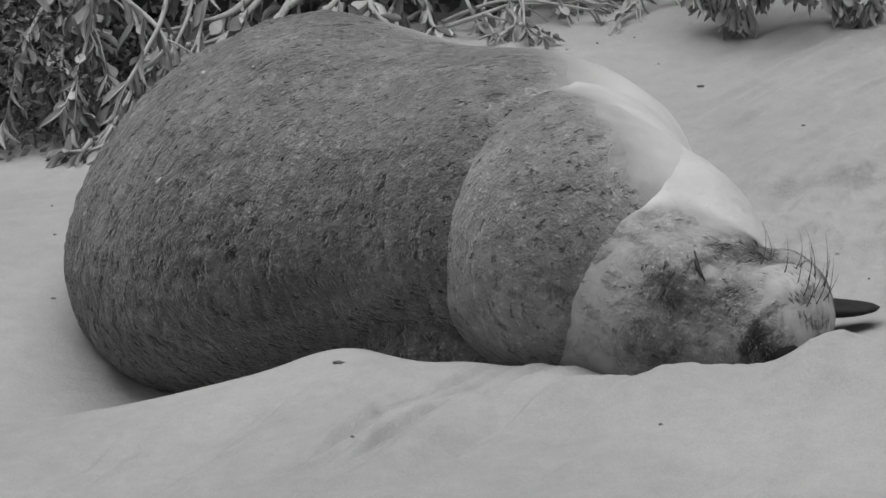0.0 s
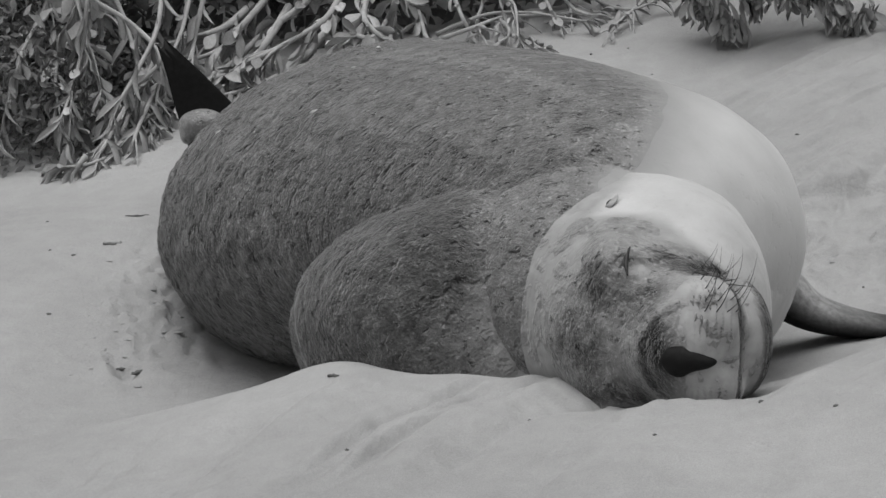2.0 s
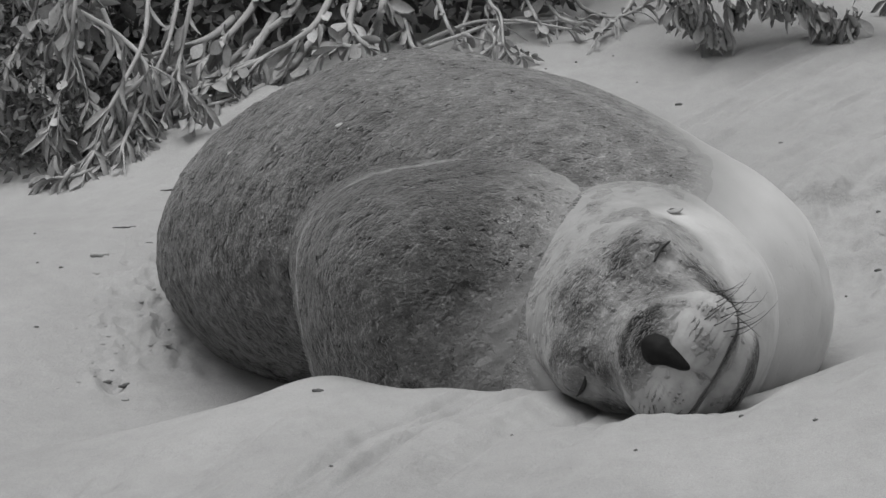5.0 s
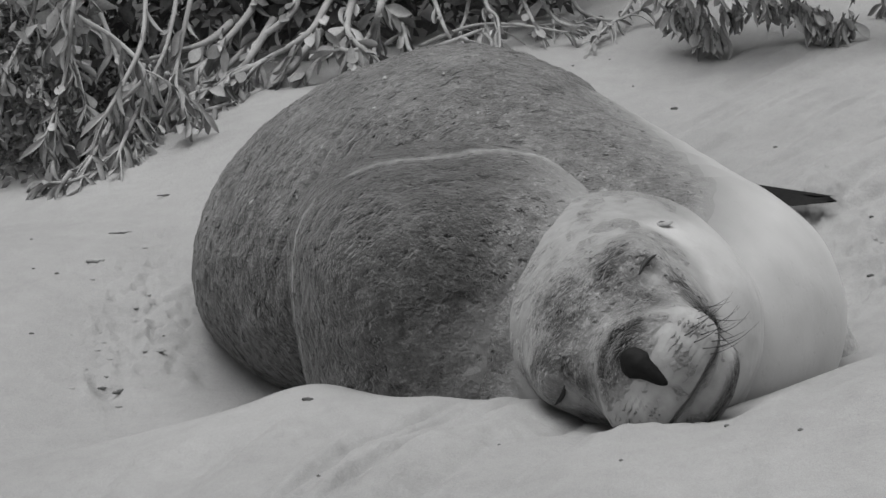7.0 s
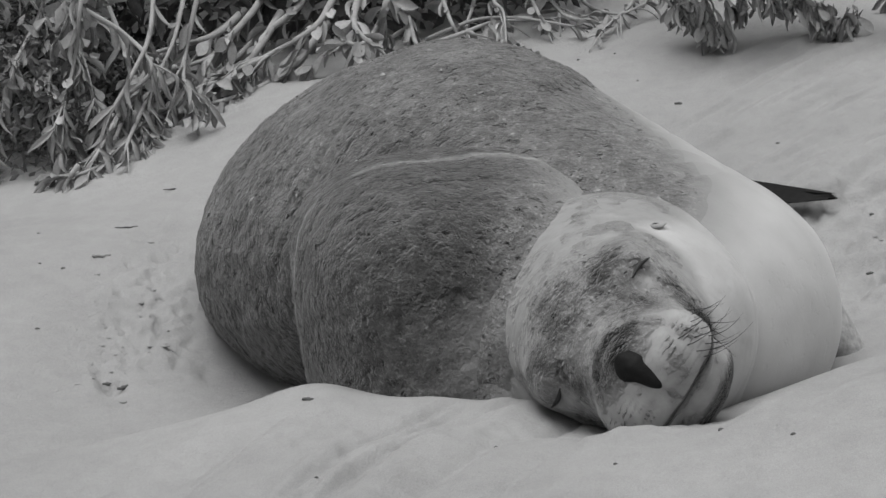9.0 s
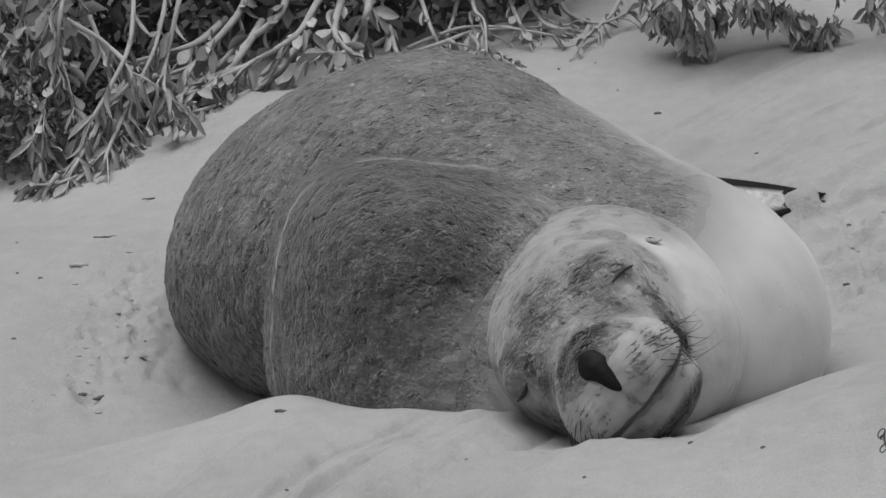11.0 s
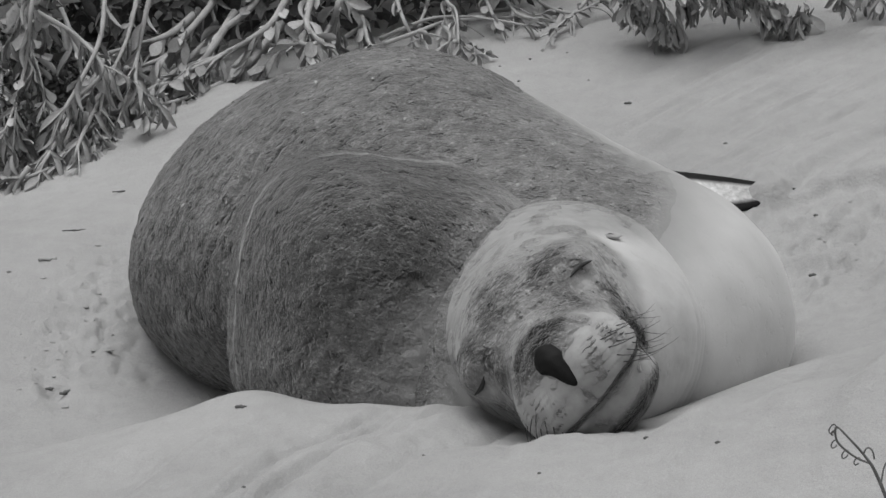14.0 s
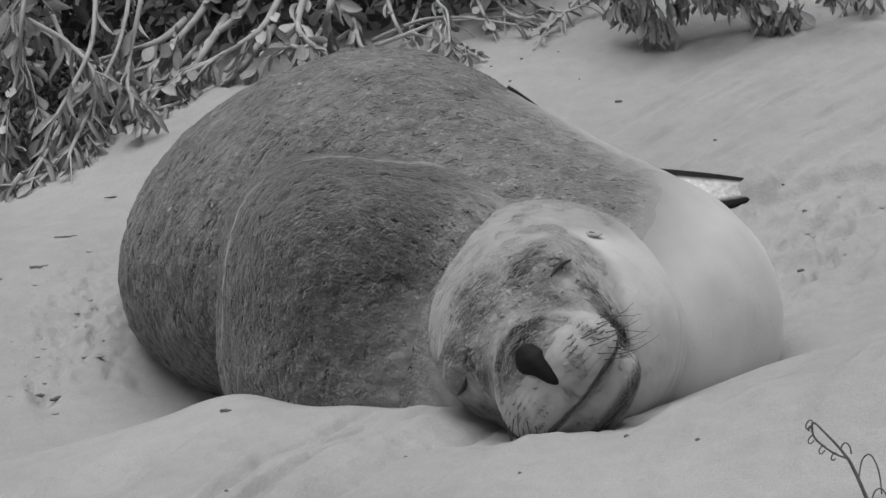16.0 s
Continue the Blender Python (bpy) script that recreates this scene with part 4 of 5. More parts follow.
shrub("small drooping leafy shoot at the edge of the shrubs", (0.62, 5.1, ground_at(0.62, 5.1)), [
    [(0.53, 4.95, 0.634), (0.551, 4.65, 0.540), (0.604, 4.57, 0.488), (0.631, 4.55, 0.459), (0.625, 4.54, 0.439)],
    [(0.60, 4.95, 0.634), (0.621, 4.65, 0.540), (0.648, 4.57, 0.487), (0.675, 4.55, 0.459)],
    [(0.58, 4.95, 0.634), (0.60, 4.7, 0.554), (0.625, 4.6, 0.504), (0.65, 4.56, 0.469)],
    [(0.56, 4.8, 0.544), (0.60, 4.64, 0.499), (0.65, 4.58, 0.479), (0.70, 4.55, 0.459)],
    [(0.52, 4.62, 0.500), (0.59, 4.59, 0.480), (0.65, 4.57, 0.470), (0.70, 4.56, 0.450)],
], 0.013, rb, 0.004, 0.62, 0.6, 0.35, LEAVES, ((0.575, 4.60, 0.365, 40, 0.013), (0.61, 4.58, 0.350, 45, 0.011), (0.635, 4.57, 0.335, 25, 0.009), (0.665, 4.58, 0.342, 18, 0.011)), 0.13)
shrub("sprig of leaves beyond the open sand", (0.80, 5.0, ground_at(0.80, 5.0)), [
    [(0.80, 5.0, ground_at(0.80, 5.0)), (0.79, 4.9, 0.38), (0.77, 4.8, 0.36), (0.755, 4.75, 0.345)],
    [(0.82, 5.0, ground_at(0.82, 5.0)), (0.81, 4.9, 0.39), (0.80, 4.8, 0.37), (0.79, 4.75, 0.35)],
], 0.014, rb, 0.0035, 0.6, 0.35, 0.5)


shrub("low trailing sprig of the shrub resting on the sand", (-0.50, 4.62, ground_at(-0.50, 4.62)), [
    [(-0.50, 4.62, 0.20), (-0.51, 4.52, 0.14), (-0.535, 4.47, 0.108), (-0.567, 4.45, 0.088), (-0.605, 4.44, 0.076)],
    [(-0.50, 4.62, 0.19), (-0.53, 4.50, 0.12), (-0.555, 4.46, 0.085), (-0.570, 4.45, 0.060)],
    [(-0.47, 4.62, 0.19), (-0.482, 4.52, 0.14), (-0.494, 4.47, 0.112), (-0.497, 4.46, 0.095)],
], 0.017, random.Random(33), 0.004, 0.8, 0.3, 0.25, NARROW)


def leafy_mass(name, label, count, place, size, mat, seed):
    """Countless small leaves in one mesh; place(rng, n) gives the points."""
    g = np.random.default_rng(seed)
    p = place(g, count)
    n = len(p)
    d = g.normal(0, 1, (n, 3))
    d[:, 2] -= 0.3
    d /= np.linalg.norm(d, axis=1, keepdims=True)
    s = np.cross(d, g.normal(0, 1, (n, 3)))
    s /= np.linalg.norm(s, axis=1, keepdims=True)
    u = np.cross(d, s)
    ln = (size * g.uniform(0.6, 1.3, n))[:, None]
    w = ln * 0.2
    ring = [p, p + d * ln * 0.45 + s * w - u * w * 0.3, p + d * ln, p + d * ln * 0.45 - s * w - u * w * 0.3]
    mid = p + d * ln * 0.5 + u * w * 0.15
    verts = np.stack(ring + [mid], 1).reshape(-1, 3)
    b = np.arange(n)[:, None] * 5
    faces = np.concatenate([b + np.array([[0, 1, 4]]), b + np.array([[1, 2, 4]]), b + np.array([[2, 3, 4]]), b + np.array([[3, 0, 4]])])
    ob = new(name, mesh_of(name, verts, faces.tolist(), mat))
    return tagged(ob, label, "foliage", kind="stuff")


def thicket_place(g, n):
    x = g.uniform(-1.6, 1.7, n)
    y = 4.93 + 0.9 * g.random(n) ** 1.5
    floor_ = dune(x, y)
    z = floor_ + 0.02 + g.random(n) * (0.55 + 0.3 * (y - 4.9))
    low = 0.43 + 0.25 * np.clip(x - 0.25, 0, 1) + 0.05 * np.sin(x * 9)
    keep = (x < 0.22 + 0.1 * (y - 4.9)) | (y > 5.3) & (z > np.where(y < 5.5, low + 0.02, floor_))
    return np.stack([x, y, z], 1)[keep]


leafy_mass("thicket", "dense shaded mass of shrub leaves behind the stems", 26000, thicket_place, 0.05, LEAF_SHADED, 3)


def heath_place(g, n):
    x = -0.50 - 0.75 * g.random(n)
    y = 4.50 + 0.5 * g.random(n) + 0.25 * np.clip(x + 0.62, 0, 1)
    h = (0.17 + 0.06 * np.sin(x * 17 + 1)) * np.clip((-x - 0.46) / 0.15, 0.25, 1)
    z = dune(x, y) + g.random(n) * h
    return np.stack([x, y, z], 1)


def pale_place(g, n):
    x = -0.56 - 0.5 * g.random(n) ** 1.3
    y = 4.62 + 0.35 * g.random(n)
    z = 0.20 + 0.35 * g.random(n) - 0.15 * (y - 4.6) + 0.05 * np.sin(x * 30)
    return np.stack([x, y, z], 1)


leafy_mass("shrub_foliage", "crowded pale narrow leaves of a coastal shrub", 2600, pale_place, 0.042, LEAF, 8)
leafy_mass("heath_plant", "low dark heath with tiny crowded leaves", 15000, heath_place, 0.018, HEATH, 4)


# ---- scraps on the sand ----
def scrap_mesh(seed, length, width, thick, mat, name):
    """A bent, broken-ended flake or stick."""
    g = random.Random(seed)
    n = 7
    pts = [Vector((length * (i / (n - 1) - 0.5), g.uniform(-0.12, 0.12) * length, thick * 0.5 + g.uniform(0, 0.05) * length)) for i in range(n)]
    v, f = tube(pts, [width * 0.5 * (0.55 + 0.6 * math.sin(math.pi * (0.12 + 0.76 * i / (n - 1)))) * g.uniform(0.8, 1.2) for i in range(n)], 7)
    return mesh_of(name, [(p.x, p.y, p.z * min(1, thick / width * 1.5)) for p in v], f, mat)


SCRAPS = [scrap_mesh(k, *q, "plant_scrap") for k, q in enumerate(((0.026, 0.0055, 0.003, DRY), (0.012, 0.004, 0.003, DRY), (0.006, 0.003, 0.002, DRY), (0.034, 0.002, 0.002, DRY), (0.004, 0.0025, 0.002, DRY), (0.026, 0.007, 0.004, STEM)))]
PALE_SCRAP = scrap_mesh(40, 0.014, 0.007, 0.004, BONE, "pale_scrap")
# x, y, which scrap, turn
for x, y, k, turn in ((-0.40, 3.604, 0, 60), (-0.425, 3.62, 1, 20), (-0.53, 3.736, 2, 10), (-0.471, 3.97, 5, 25), (-0.52, 3.93, 2, 30), (-0.555, 3.95, 4, 0),
                      (-0.40, 4.28, 3, 35), (-0.134, 3.05, 1, -5)) + ((0.073, 2.802, 4, 40), (0.30, 2.733, 2, 25), (0.367, 4.473, 1, 15),
                      (0.22, 4.729, 2, 60), (0.17, 4.70, 4, 0), (0.28, 4.74, 4, 30), (0.31, 4.60, 4, 80), (0.50, 4.25, 2, 20), (0.20, 4.62, 2, 40),
                      (-0.27, 3.28, 2, 10), (-0.11, 2.75, 4, 20), (0.19, 2.66, 4, 5), (0.37, 2.70, 2, 15), (-0.24, 2.85, 4, 70), (-0.42, 3.42, 4, 10),
                      (0.58, 3.78, 1, 30), (0.60, 3.93, 2, 15), (0.53, 3.72, 4, 50), (-0.36, 3.78, 4, 0), (-0.45, 4.1, 3, 15), (-0.58, 4.12, 4, 0)):
    ob = new("plant_scrap", SCRAPS[k])
    ob.matrix_basis = pose(x, y, ground_at(x, y) - 0.001, 0, 0, turn)
    tagged(ob, "bit of dark dry plant litter lying on sand", "litter", "litter on the sand")


# ---- crumbs of damp sand kicked up beside the flank ----
def sand_clods():
    g = np.random.default_rng(12)
    verts, faces = [], []
    unit, quads, _ = ball_of(lambda p: np.linalg.norm(p, axis=1) - 1, 8, 6, 1.5)
    for _ in range(80):
        far = g.random() < 0.25
        x, y = (g.normal(0.60, 0.09), g.normal(3.86, 0.13)) if far else (g.normal(-0.42, 0.035), g.normal(3.74, 0.11))
        r = g.uniform(0.001, 0.0042) * g.uniform(0.4, 1)
        s = r * g.uniform(0.7, 1.5, 3) * np.array([1.3, 1.0, 0.3])
        b = unit * s * g.uniform(0.75, 1.25, (len(unit), 1)) + np.array([x, y, ground_at(x, y)])
        faces += [tuple(k + len(verts) for k in q) for q in quads]
        verts += b.tolist()
    return tagged(new("sand_clods", mesh_of("sand_clods", verts, faces, SAND)), "small crumbled clods of sand on scuffed ground", "sand", kind="stuff")


sand_clods()


# ---- dead stalk standing in the near sand ----
def dead_stalk():
    x, y = 0.522, 2.50
    z = ground_at(x, y)
    ob = tagged(new("dead_stalk"), "dead dark plant stalk with curled seed pods in sand", "twig")
    ob.location = (x, y, z)
    top = Vector((0.467 - x, 0, 0.076 - z))
    line = spline([Vector((0.004, 0, -0.03)), top * 0.3 + Vector((-0.002, 0, 0.004)), top * 0.65 + Vector((0.004, 0, 0)), top], 6)
    n = len(line)
    v, f = tube(line, [0.0021 * (1 - 0.6 * i / n) for i in range(n)], 7)
    part("stem", mesh_of("stem", v, f, DRY), ob)
    side = Vector((-0.85, 0, -0.5)).normalized()
    # a second, thinner prong beside the upper stem, joined to it at the tip
    fork = line[int(n * 0.52)]
    prong = spline([fork, fork.lerp(top, 0.3) + side * 0.007, fork.lerp(top, 0.75) + side * 0.010, top + side * 0.004 + Vector((0, 0, 0.002)), top], 6)
    v, f = tube(prong, [0.0011] * len(prong), 6)
    part("prong", mesh_of("prong", v, f, DRY), ob)
    # curled pods along the prong and thin tendrils arching down to the sand
    g = random.Random(5)
    for i in range(4, len(prong) - 2, 4):
        r = g.uniform(0.002, 0.004)
        loop = [prong[i] + side * r * (1 - math.cos(w)) + Vector((0, 0.3 * r, r * math.sin(w))) for w in np.linspace(0.2, g.uniform(4.0, 5.8), 11)]
        v, f = tube(loop, [0.0007] * 11, 5)
        part("seed_pod", mesh_of("seed_pod", v, f, DRY), ob)
    for at_, wide, tall in ((0.30, 0.022, 0.024), (0.12, 0.020, 0.020), (0.66, 0.010, 0.007)):
        a = line[int(n * at_)]
        arch = spline([a, a + Vector((0.15 * wide, -0.002, 0.8 * tall)), a + Vector((0.5 * wide, -0.003, tall)), a + Vector((0.85 * wide, -0.002, 0.35 * tall)), a + Vector((wide, 0, -0.6 * tall))], 5)
        v, f = tube(arch, [0.0008] * len(arch), 5)
        part("tendril", mesh_of("tendril", v, f, DRY), ob)


dead_stalk()


# ---- what moves: seconds, place, turn ----
HEAD_ROWS = [
    (0, (0.220, 3.080, 0.077), (136.9, -71.9, -103.7)),
    (0.5, (0.200, 3.081, 0.078), (146.0, -64.3, -112.2)),
    (1, (0.139, 3.085, 0.051), (164.2, -62.4, -140.5)),
    (1.5, (0.149, 3.082, 0.040), (159.4, -77.1, -141.4)),
    (2, (0.206, 3.083, 0.055), (84.3, -85.7, -78.2)),
    (2.5, (0.236, 3.082, 0.060), (1.1, -64.9, -3.2)),
    (3, (0.238, 3.081, 0.059), (-0.6, -60.9, -2.6)),
    (3.5, (0.231, 3.080, 0.058), (-1.1, -61.4, -0.1)),
    (4, (0.231, 3.081, 0.059), (-1.5, -61.1, 0.4)),
    (6.5, (0.224, 3.098, 0.059), (-3.9, -56.5, 3.2)),
    (7, (0.223, 3.080, 0.057), (-1.9, -56.4, 0.1)),
    (7.5, (0.218, 3.081, 0.056), (0.6, -59.0, -0.7)),
    (8, (0.221, 3.078, 0.058), (-1.4, -57.0, 0.2)),
    (8.5, (0.220, 3.077, 0.057), (-1.3, -57.5, 0.2)),
    (9, (0.220, 3.073, 0.058), (-1.8, -57.3, 0.3)),
    (11.5, (0.230, 3.080, 0.061), (-6.0, -49.6, -1.6)),
    (12, (0.229, 3.084, 0.059), (-6.0, -49.7, -1.5)),
    (12.5, (0.229, 3.080, 0.060), (-5.9, -49.4, -1.3)),
    (13, (0.229, 3.075, 0.061), (-6.3, -49.2, -1.1)),
    (13.5, (0.228, 3.078, 0.060), (-6.7, -49.2, -0.8)),
    (14, (0.228, 3.076, 0.060), (-6.4, -49.3, -0.9)),
    (14.5, (0.228, 3.075, 0.061), (-6.5, -49.5, -1.0)),
    (15, (0.228, 3.073, 0.062), (-6.5, -49.4, -1.0)),
    (15.5, (0.227, 3.081, 0.060), (-6.4, -49.4, -0.8)),
    (16, (0.227, 3.080, 0.060), (-6.2, -49.3, -0.8)),
]
TORSO_ROWS = [
    (0, (-0.240, 3.661, 0.093), (-0.4, -38.3, 9.9)),
    (0.5, (-0.236, 3.648, 0.090), (-1.0, -39.6, 14.4)),
    (1, (-0.177, 3.692, 0.080), (-3.9, -38.2, 15.4)),
    (1.5, (-0.135, 3.746, 0.088), (-5.0, -24.4, 15.1)),
    (2, (-0.101, 3.763, 0.097), (-6.0, -14.5, 13.7)),
    (2.5, (-0.087, 3.726, 0.091), (-9.2, -7.9, 19.0)),
    (3, (-0.086, 3.713, 0.089), (-10.0, -5.3, 21.4)),
    (3.5, (-0.095, 3.733, 0.089), (-9.3, -6.4, 19.8)),
    (4, (-0.104, 3.731, 0.090), (-8.9, -7.1, 19.8)),
    (6.5, (-0.027, 3.723, 0.110), (-6.1, -30.0, 22.3)),
    (7, (-0.031, 3.721, 0.102), (-5.7, -28.6, 22.0)),
    (7.5, (-0.030, 3.721, 0.101), (-5.6, -28.4, 21.9)),
    (8, (-0.031, 3.721, 0.102), (-5.6, -28.5, 21.9)),
    (8.5, (-0.035, 3.721, 0.103), (-5.7, -28.7, 22.0)),
    (9, (-0.034, 3.723, 0.106), (-5.8, -29.3, 22.1)),
    (11.5, (-0.044, 3.722, 0.106), (-5.8, -29.2, 22.1)),
    (12, (-0.044, 3.722, 0.105), (-5.8, -29.1, 22.1)),
    (12.5, (-0.043, 3.722, 0.104), (-5.7, -28.8, 22.0)),
    (13, (-0.047, 3.721, 0.103), (-5.7, -28.6, 22.0)),
    (13.5, (-0.047, 3.721, 0.102), (-5.6, -28.5, 22.0)),
    (14, (-0.046, 3.721, 0.102), (-5.6, -28.5, 22.0)),
    (14.5, (-0.046, 3.722, 0.103), (-5.7, -28.7, 22.0)),
    (15, (-0.046, 3.722, 0.104), (-5.7, -28.8, 22.0)),
    (15.5, (-0.047, 3.721, 0.103), (-5.7, -28.7, 22.0)),
    (16, (-0.046, 3.722, 0.104), (-5.7, -28.8, 22.1)),
]
SHOULDER_ROWS = [
    (0, (0.030, 3.360, 0.020), (-0.6, -5.7, 11.5)),
    (0.5, (0.031, 3.360, 0.020), (-0.9, -8.2, 11.3)),
    (1, (0.032, 3.358, 0.016), (-1.7, -14.4, 10.6)),
    (1.5, (0.034, 3.345, -0.051), (-4.7, -26.9, 6.0)),
    (2, (0.037, 3.363, -0.030), (-13.3, -20.7, 15.1)),
    (2.5, (0.042, 3.358, 0.002), (-2.4, -5.7, 13.2)),
    (3, (0.041, 3.353, 0.007), (-1.8, -0.1, 12.7)),
    (3.5, (0.037, 3.352, 0.006), (-1.2, -5.0, 11.4)),
    (4, (0.033, 3.350, 0.006), (-1.3, -5.6, 11.6)),
    (6.5, (0.047, 3.363, 0.039), (5.6, -5.3, 7.8)),
    (7, (0.038, 3.361, 0.033), (6.0, -1.5, 10.0)),
    (7.5, (0.037, 3.360, 0.029), (5.7, -3.2, 9.0)),
    (8, (0.038, 3.358, 0.029), (4.6, -2.5, 9.4)),
    (8.5, (0.038, 3.360, 0.028), (4.8, -2.1, 8.7)),
    (9, (0.038, 3.360, 0.029), (3.8, -0.6, 9.3)),
    (11.5, (0.031, 3.363, 0.033), (0.6, 11.8, 13.2)),
    (12, (0.031, 3.363, 0.032), (0.6, 11.6, 13.0)),
    (12.5, (0.032, 3.363, 0.032), (0.6, 11.4, 12.9)),
    (13, (0.030, 3.363, 0.033), (0.5, 12.0, 13.2)),
    (13.5, (0.030, 3.363, 0.032), (0.3, 12.3, 13.3)),
    (14, (0.032, 3.363, 0.032), (0.6, 11.7, 13.0)),
    (14.5, (0.032, 3.363, 0.032), (0.7, 11.7, 13.1)),
    (15, (0.033, 3.363, 0.033), (0.6, 11.5, 13.0)),
    (15.5, (0.033, 3.363, 0.033), (0.6, 11.5, 13.1)),
    (16, (0.034, 3.363, 0.032), (0.6, 11.1, 12.9)),
]
CHEST_ROWS = [
    (0, (0.056, 3.404, 0.118), (-1.3, -7.6, -5.1)),
    (0.5, (0.076, 3.404, 0.134), (0.0, -7.7, -8.3)),
    (1, (0.122, 3.402, 0.169), (5.3, -7.8, -21.4)),
    (1.5, (0.174, 3.401, 0.117), (2.9, -8.8, -21.7)),
    (2, (0.185, 3.402, 0.097), (-0.2, -4.9, -13.2)),
    (2.5, (0.246, 3.399, 0.076), (1.0, 4.9, -8.2)),
    (3, (0.252, 3.399, 0.059), (-0.1, 5.9, -5.4)),
    (3.5, (0.248, 3.399, 0.051), (-0.7, 1.7, -9.4)),
    (4, (0.236, 3.400, 0.047), (-1.3, 1.1, -6.4)),
    (6.5, (0.253, 3.399, 0.030), (-0.4, -3.3, -10.3)),
    (7, (0.268, 3.398, 0.022), (-0.6, -3.8, -10.5)),
    (7.5, (0.264, 3.398, 0.021), (-0.5, -4.4, -11.2)),
    (8, (0.264, 3.398, 0.023), (-0.2, -3.8, -11.4)),
    (8.5, (0.265, 3.398, 0.024), (-0.3, -3.5, -11.4)),
    (9, (0.265, 3.398, 0.026), (0.1, -3.0, -12.4)),
    (11.5, (0.285, 3.398, 0.031), (0.1, 1.8, -12.6)),
    (12, (0.285, 3.398, 0.031), (0.0, 1.9, -12.3)),
    (12.5, (0.287, 3.398, 0.028), (-0.0, 1.7, -12.5)),
    (13, (0.287, 3.398, 0.027), (-0.1, 1.5, -12.4)),
    (13.5, (0.286, 3.398, 0.026), (-0.2, 1.4, -12.2)),
    (14, (0.285, 3.398, 0.026), (-0.0, 1.8, -12.0)),
    (14.5, (0.286, 3.398, 0.028), (0.0, 1.7, -12.4)),
    (15, (0.287, 3.398, 0.028), (-0.0, 1.2, -12.7)),
    (15.5, (0.287, 3.398, 0.026), (-0.2, 1.0, -12.4)),
    (16, (0.288, 3.398, 0.026), (-0.1, 1.5, -12.1)),
]


def at(x, y, z, rx, ry, rz):
    """A pose in the animal's own space, from the place in the world."""
    return pose(x - BASE.x, y - BASE.y, z - BASE.z, rx, ry, rz)


def keyed(rows):
    return [(t, at(*p, *r)) for t, p, r in rows]


def between(rows_a, rows_b, u):
    return [(t, ma.lerp(mb, u)) for (t, ma), (_, mb) in zip(keyed(rows_a), keyed(rows_b))]


def motions():
    walk(sand_ridge, [(t, pose(0, 0, z)) for t, z in ((0, 0), (1.0, 0), (1.4, -0.010), (1.8, -0.020), (2.3, -0.032), (16, -0.032))])
    # lying on its side the head rests deeper in the neck
    walk(head, [(t, at(*(Vector(p) + Vector((0.035 * p[0] / 3.1, 0.035, -0.01)) * max(0, 1 - t / 2)), *r)) for t, p, r in HEAD_ROWS])
    walk(nape, [(t, at(h[0] - 0.050, 3.178 + 0.13 * max(0, 1 - t / 2.5), h[2] - 0.075, 0, 0, 0)) for t, h, _ in HEAD_ROWS])
    walk(torso, keyed(TORSO_ROWS))
    walk(shoulder, [(t, at(p[0], p[1] - 0.035 + 0.09 * max(0, 1 - t / 1.5), p[2], *r)) for t, p, r in SHOULDER_ROWS])
    walk(chest, keyed(CHEST_ROWS))
    for u, piece in trunk:
        # the back arches while the animal stretches out
        walk(piece, [(t, Matrix.Translation((0.3 * k * math.sin(math.pi * u), 0, k * math.sin(math.pi * u))) @ m) for t, m in between(TORSO_ROWS, CHEST_ROWS, u)
                     for k in [float(np.interp(t, (0, 1, 1.5, 2, 2.5, 4.2, 6.3, 16), (0, 0, 0.006, 0.018, 0.032, 0.032, 0.010, 0.008)))]])
    # the neck reaches from the back of the head to the chest, its throat turned to the belly side
    rows = []
    for (t, h, hr), (_, c, cr) in zip(HEAD_ROWS, CHEST_ROWS):
        late = min(1, t / 2.5)
        raised = float(np.interp(t, (0, 0.5, 1, 1.5, 2.0, 2.4), (0, 0.15, 1, 1, 0.35, 0)))
        m = pose(*h, *hr)
        start = m @ Vector((0, 0.142, 0.01)) + Vector((-0.052, -0.004, -0.028)) * late + Vector((0.032, 0.0, 0.034)) * raised
        along = (Vector(c) + Vector((0.03, -0.02, -0.008)) - start).normalized()
        throat_side = (m.to_3x3() @ Vector((0, 0, -1))).lerp(pose(0, 0, 0, *cr).to_3x3() @ Vector((1, 0, 0)), 0.5)
        throat_side = (throat_side - along * throat_side.dot(along)).normalized()
        turn = Matrix((throat_side, along, throat_side.cross(along))).transposed().to_4x4()
        rows.append((t, Matrix.Translation(start + along * (NECK_LONG / 2) - BASE) @ turn))
    walk(neck, rows)
    walk(fore_flipper, keyed([
        (0, (0.265, 3.50, 0.078), (0, 0, 0)),
        (0.5, (0.275, 3.50, 0.080), (0, 0, 0)),
        (1.0, (0.335, 3.50, 0.088), (0, 4, 0)),
        (1.5, (0.360, 3.50, 0.072), (0, 0, 0)),
        (2.0, (0.362, 3.50, 0.066), (0, 0, 0)),
        (2.5, (0.345, 3.52, 0.020), (0, 0, 0)),
        (3.0, (0.300, 3.54, -0.030), (0, 0, 0)),
        (4.2, (0.290, 3.55, -0.035), (0, 0, 0)),
        (6.3, (0.470, 3.50, -0.022), (0, 4, 0)),
        (8.0, (0.482, 3.50, -0.016), (0, 4, 0)),
        (9.1, (0.482, 3.50, -0.002), (0, 4, 0)),
        (9.7, (0.480, 3.50, 0.10), (0, -10, 0)),
        (10.4, (0.42, 3.52, 0.05), (0, 0, 0)),
        (11.3, (0.290, 3.57, -0.045), (0, 0, 0)),
        (16.0, (0.290, 3.57, -0.045), (0, 0, 0)),
    ]))
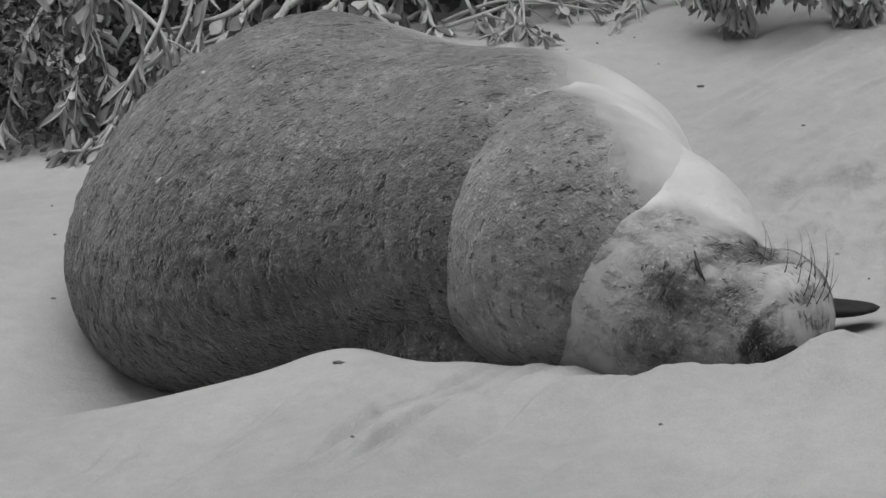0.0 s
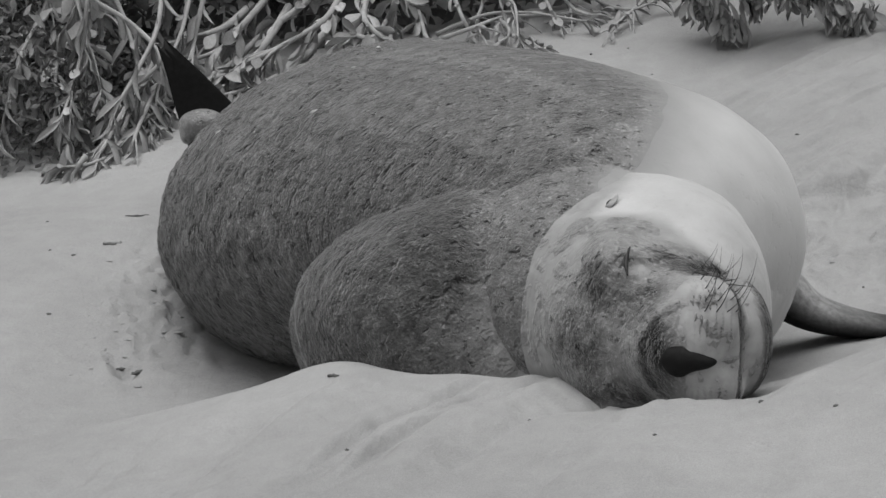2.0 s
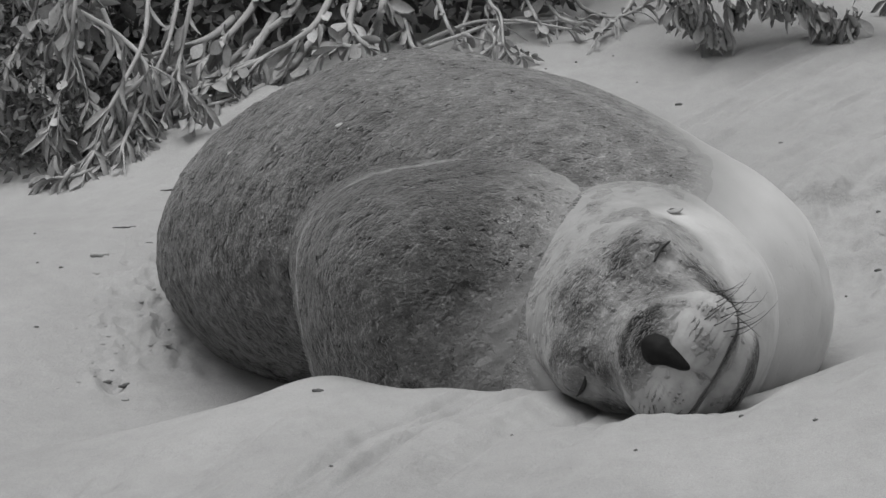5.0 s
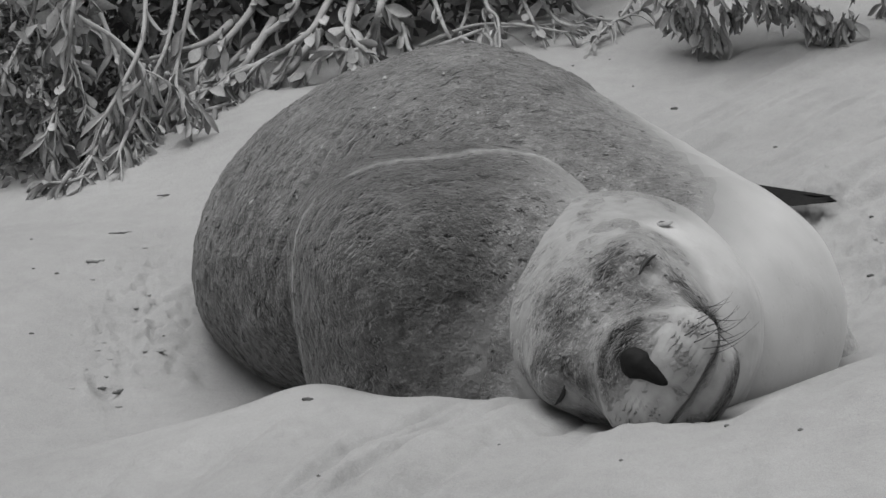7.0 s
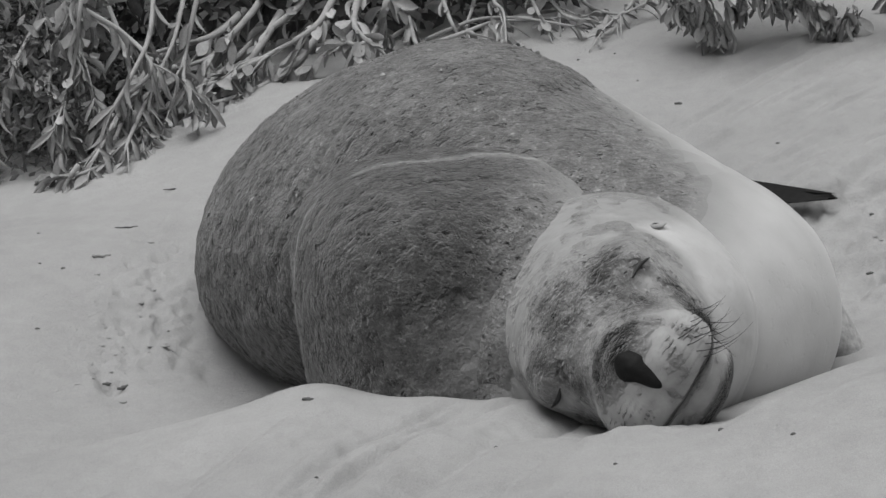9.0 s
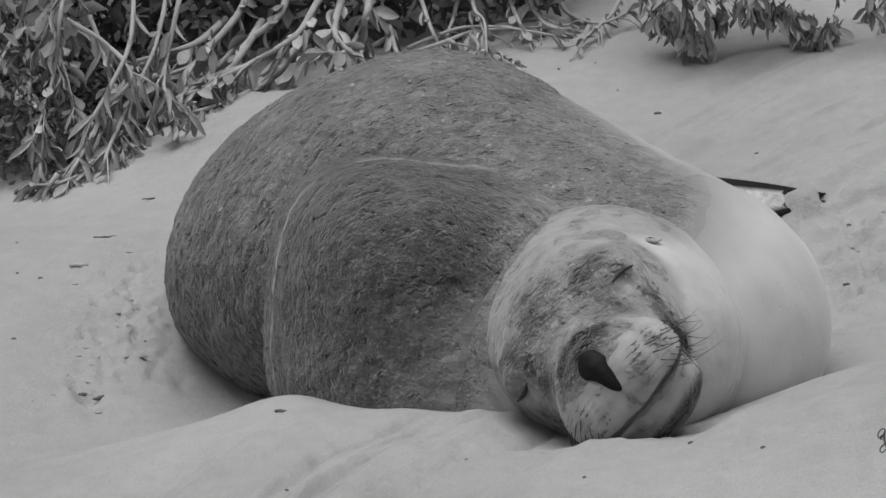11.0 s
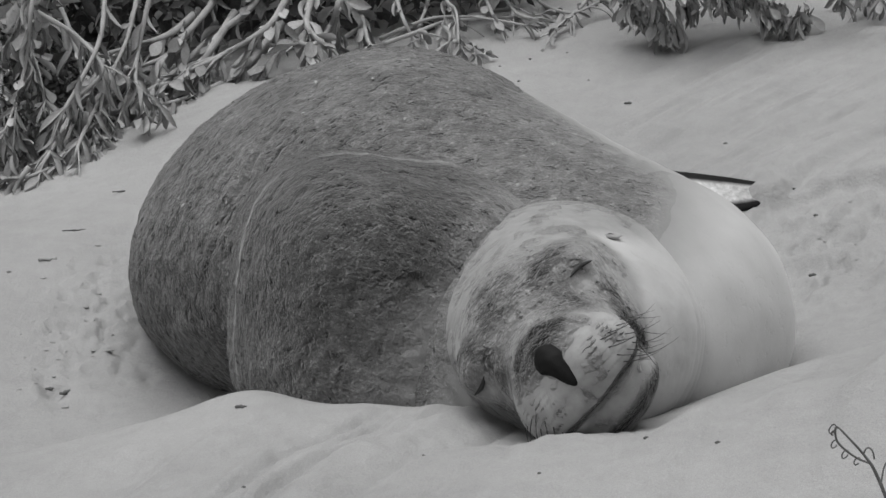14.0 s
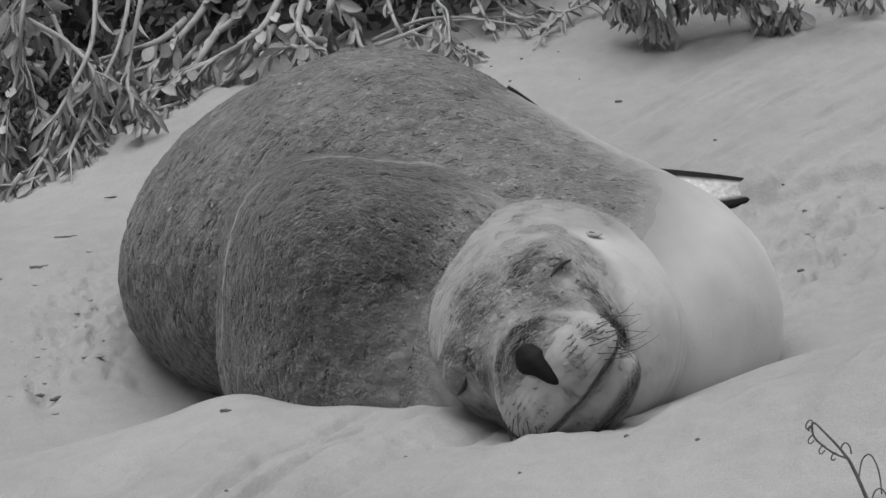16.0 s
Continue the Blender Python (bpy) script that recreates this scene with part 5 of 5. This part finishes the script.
    swing = [
        (0, (-0.15, 4.10, 0.04), (-60, -20, 190)),
        (1.0, (-0.20, 4.10, 0.06), (-70, -45, 185)),
        (1.5, (-0.262, 4.10, 0.090), (-85, -50, 180)),
        (2.0, (-0.270, 4.10, 0.095), (-88, -48, 180)),
        (2.4, (-0.250, 4.10, 0.092), (-88, -48, 180)),
        (2.7, (-0.215, 4.10, 0.060), (-80, -46, 180)),
        (3.2, (-0.18, 4.10, 0.04), (-60, -20, 180)),
        (4.2, (-0.05, 4.15, 0.04), (-30, 0, 140)),
        (5.2, (0.10, 4.12, 0.08), (-5, 0, 60)),
    ]
    walk(hind_flipper, keyed(swing + [
        (6.3, (0.312, 4.00, 0.108), (20, 1, 3)),
        (9.2, (0.312, 4.00, 0.108), (20, 1, 3)),
        (10.2, (0.316, 4.00, 0.122), (-60, 2, 3)),
        (11.3, (0.340, 4.00, 0.114), (-138, 4, 3)),
        (16.0, (0.340, 4.00, 0.114), (-138, 4, 3)),
    ]))
    walk(hind_flipper_far, keyed([(t, (p[0], p[1] + 0.06, p[2] - 0.022), (r[0], r[1], r[2] + 8)) for t, p, r in swing] + [
        (6.3, (0.31, 4.05, 0.080), (20, -1, 4)),
        (9.2, (0.31, 4.05, 0.080), (20, -1, 4)),
        (10.3, (0.20, 4.15, 0.10), (60, 18, 3)),
        (11.3, (0.14, 4.20, 0.16), (70, 33, 0)),
        (14.4, (0.14, 4.20, 0.16), (70, 33, 0)),
        (14.9, (0.165, 4.20, 0.198), (70, 33, 0)),
        (16.0, (0.165, 4.20, 0.198), (70, 33, 0)),
    ]))
    walk(ankle, keyed([
        (0, (-0.20, 4.05, 0.05), (0, 0, 0)),
        (1.4, (-0.30, 4.08, 0.12), (0, 0, 0)),
        (2.0, (-0.368, 4.10, 0.180), (0, 0, 0)),
        (2.6, (-0.366, 4.10, 0.172), (0, 0, 0)),
        (3.2, (-0.352, 4.10, 0.160), (0, 0, 0)),
        (4.2, (-0.28, 4.05, 0.10), (0, 0, 0)),
        (6.3, (0.0, 3.95, 0.02), (0, 0, 0)),
        (16.0, (0.0, 3.95, 0.02), (0, 0, 0)),
    ]))


motions()
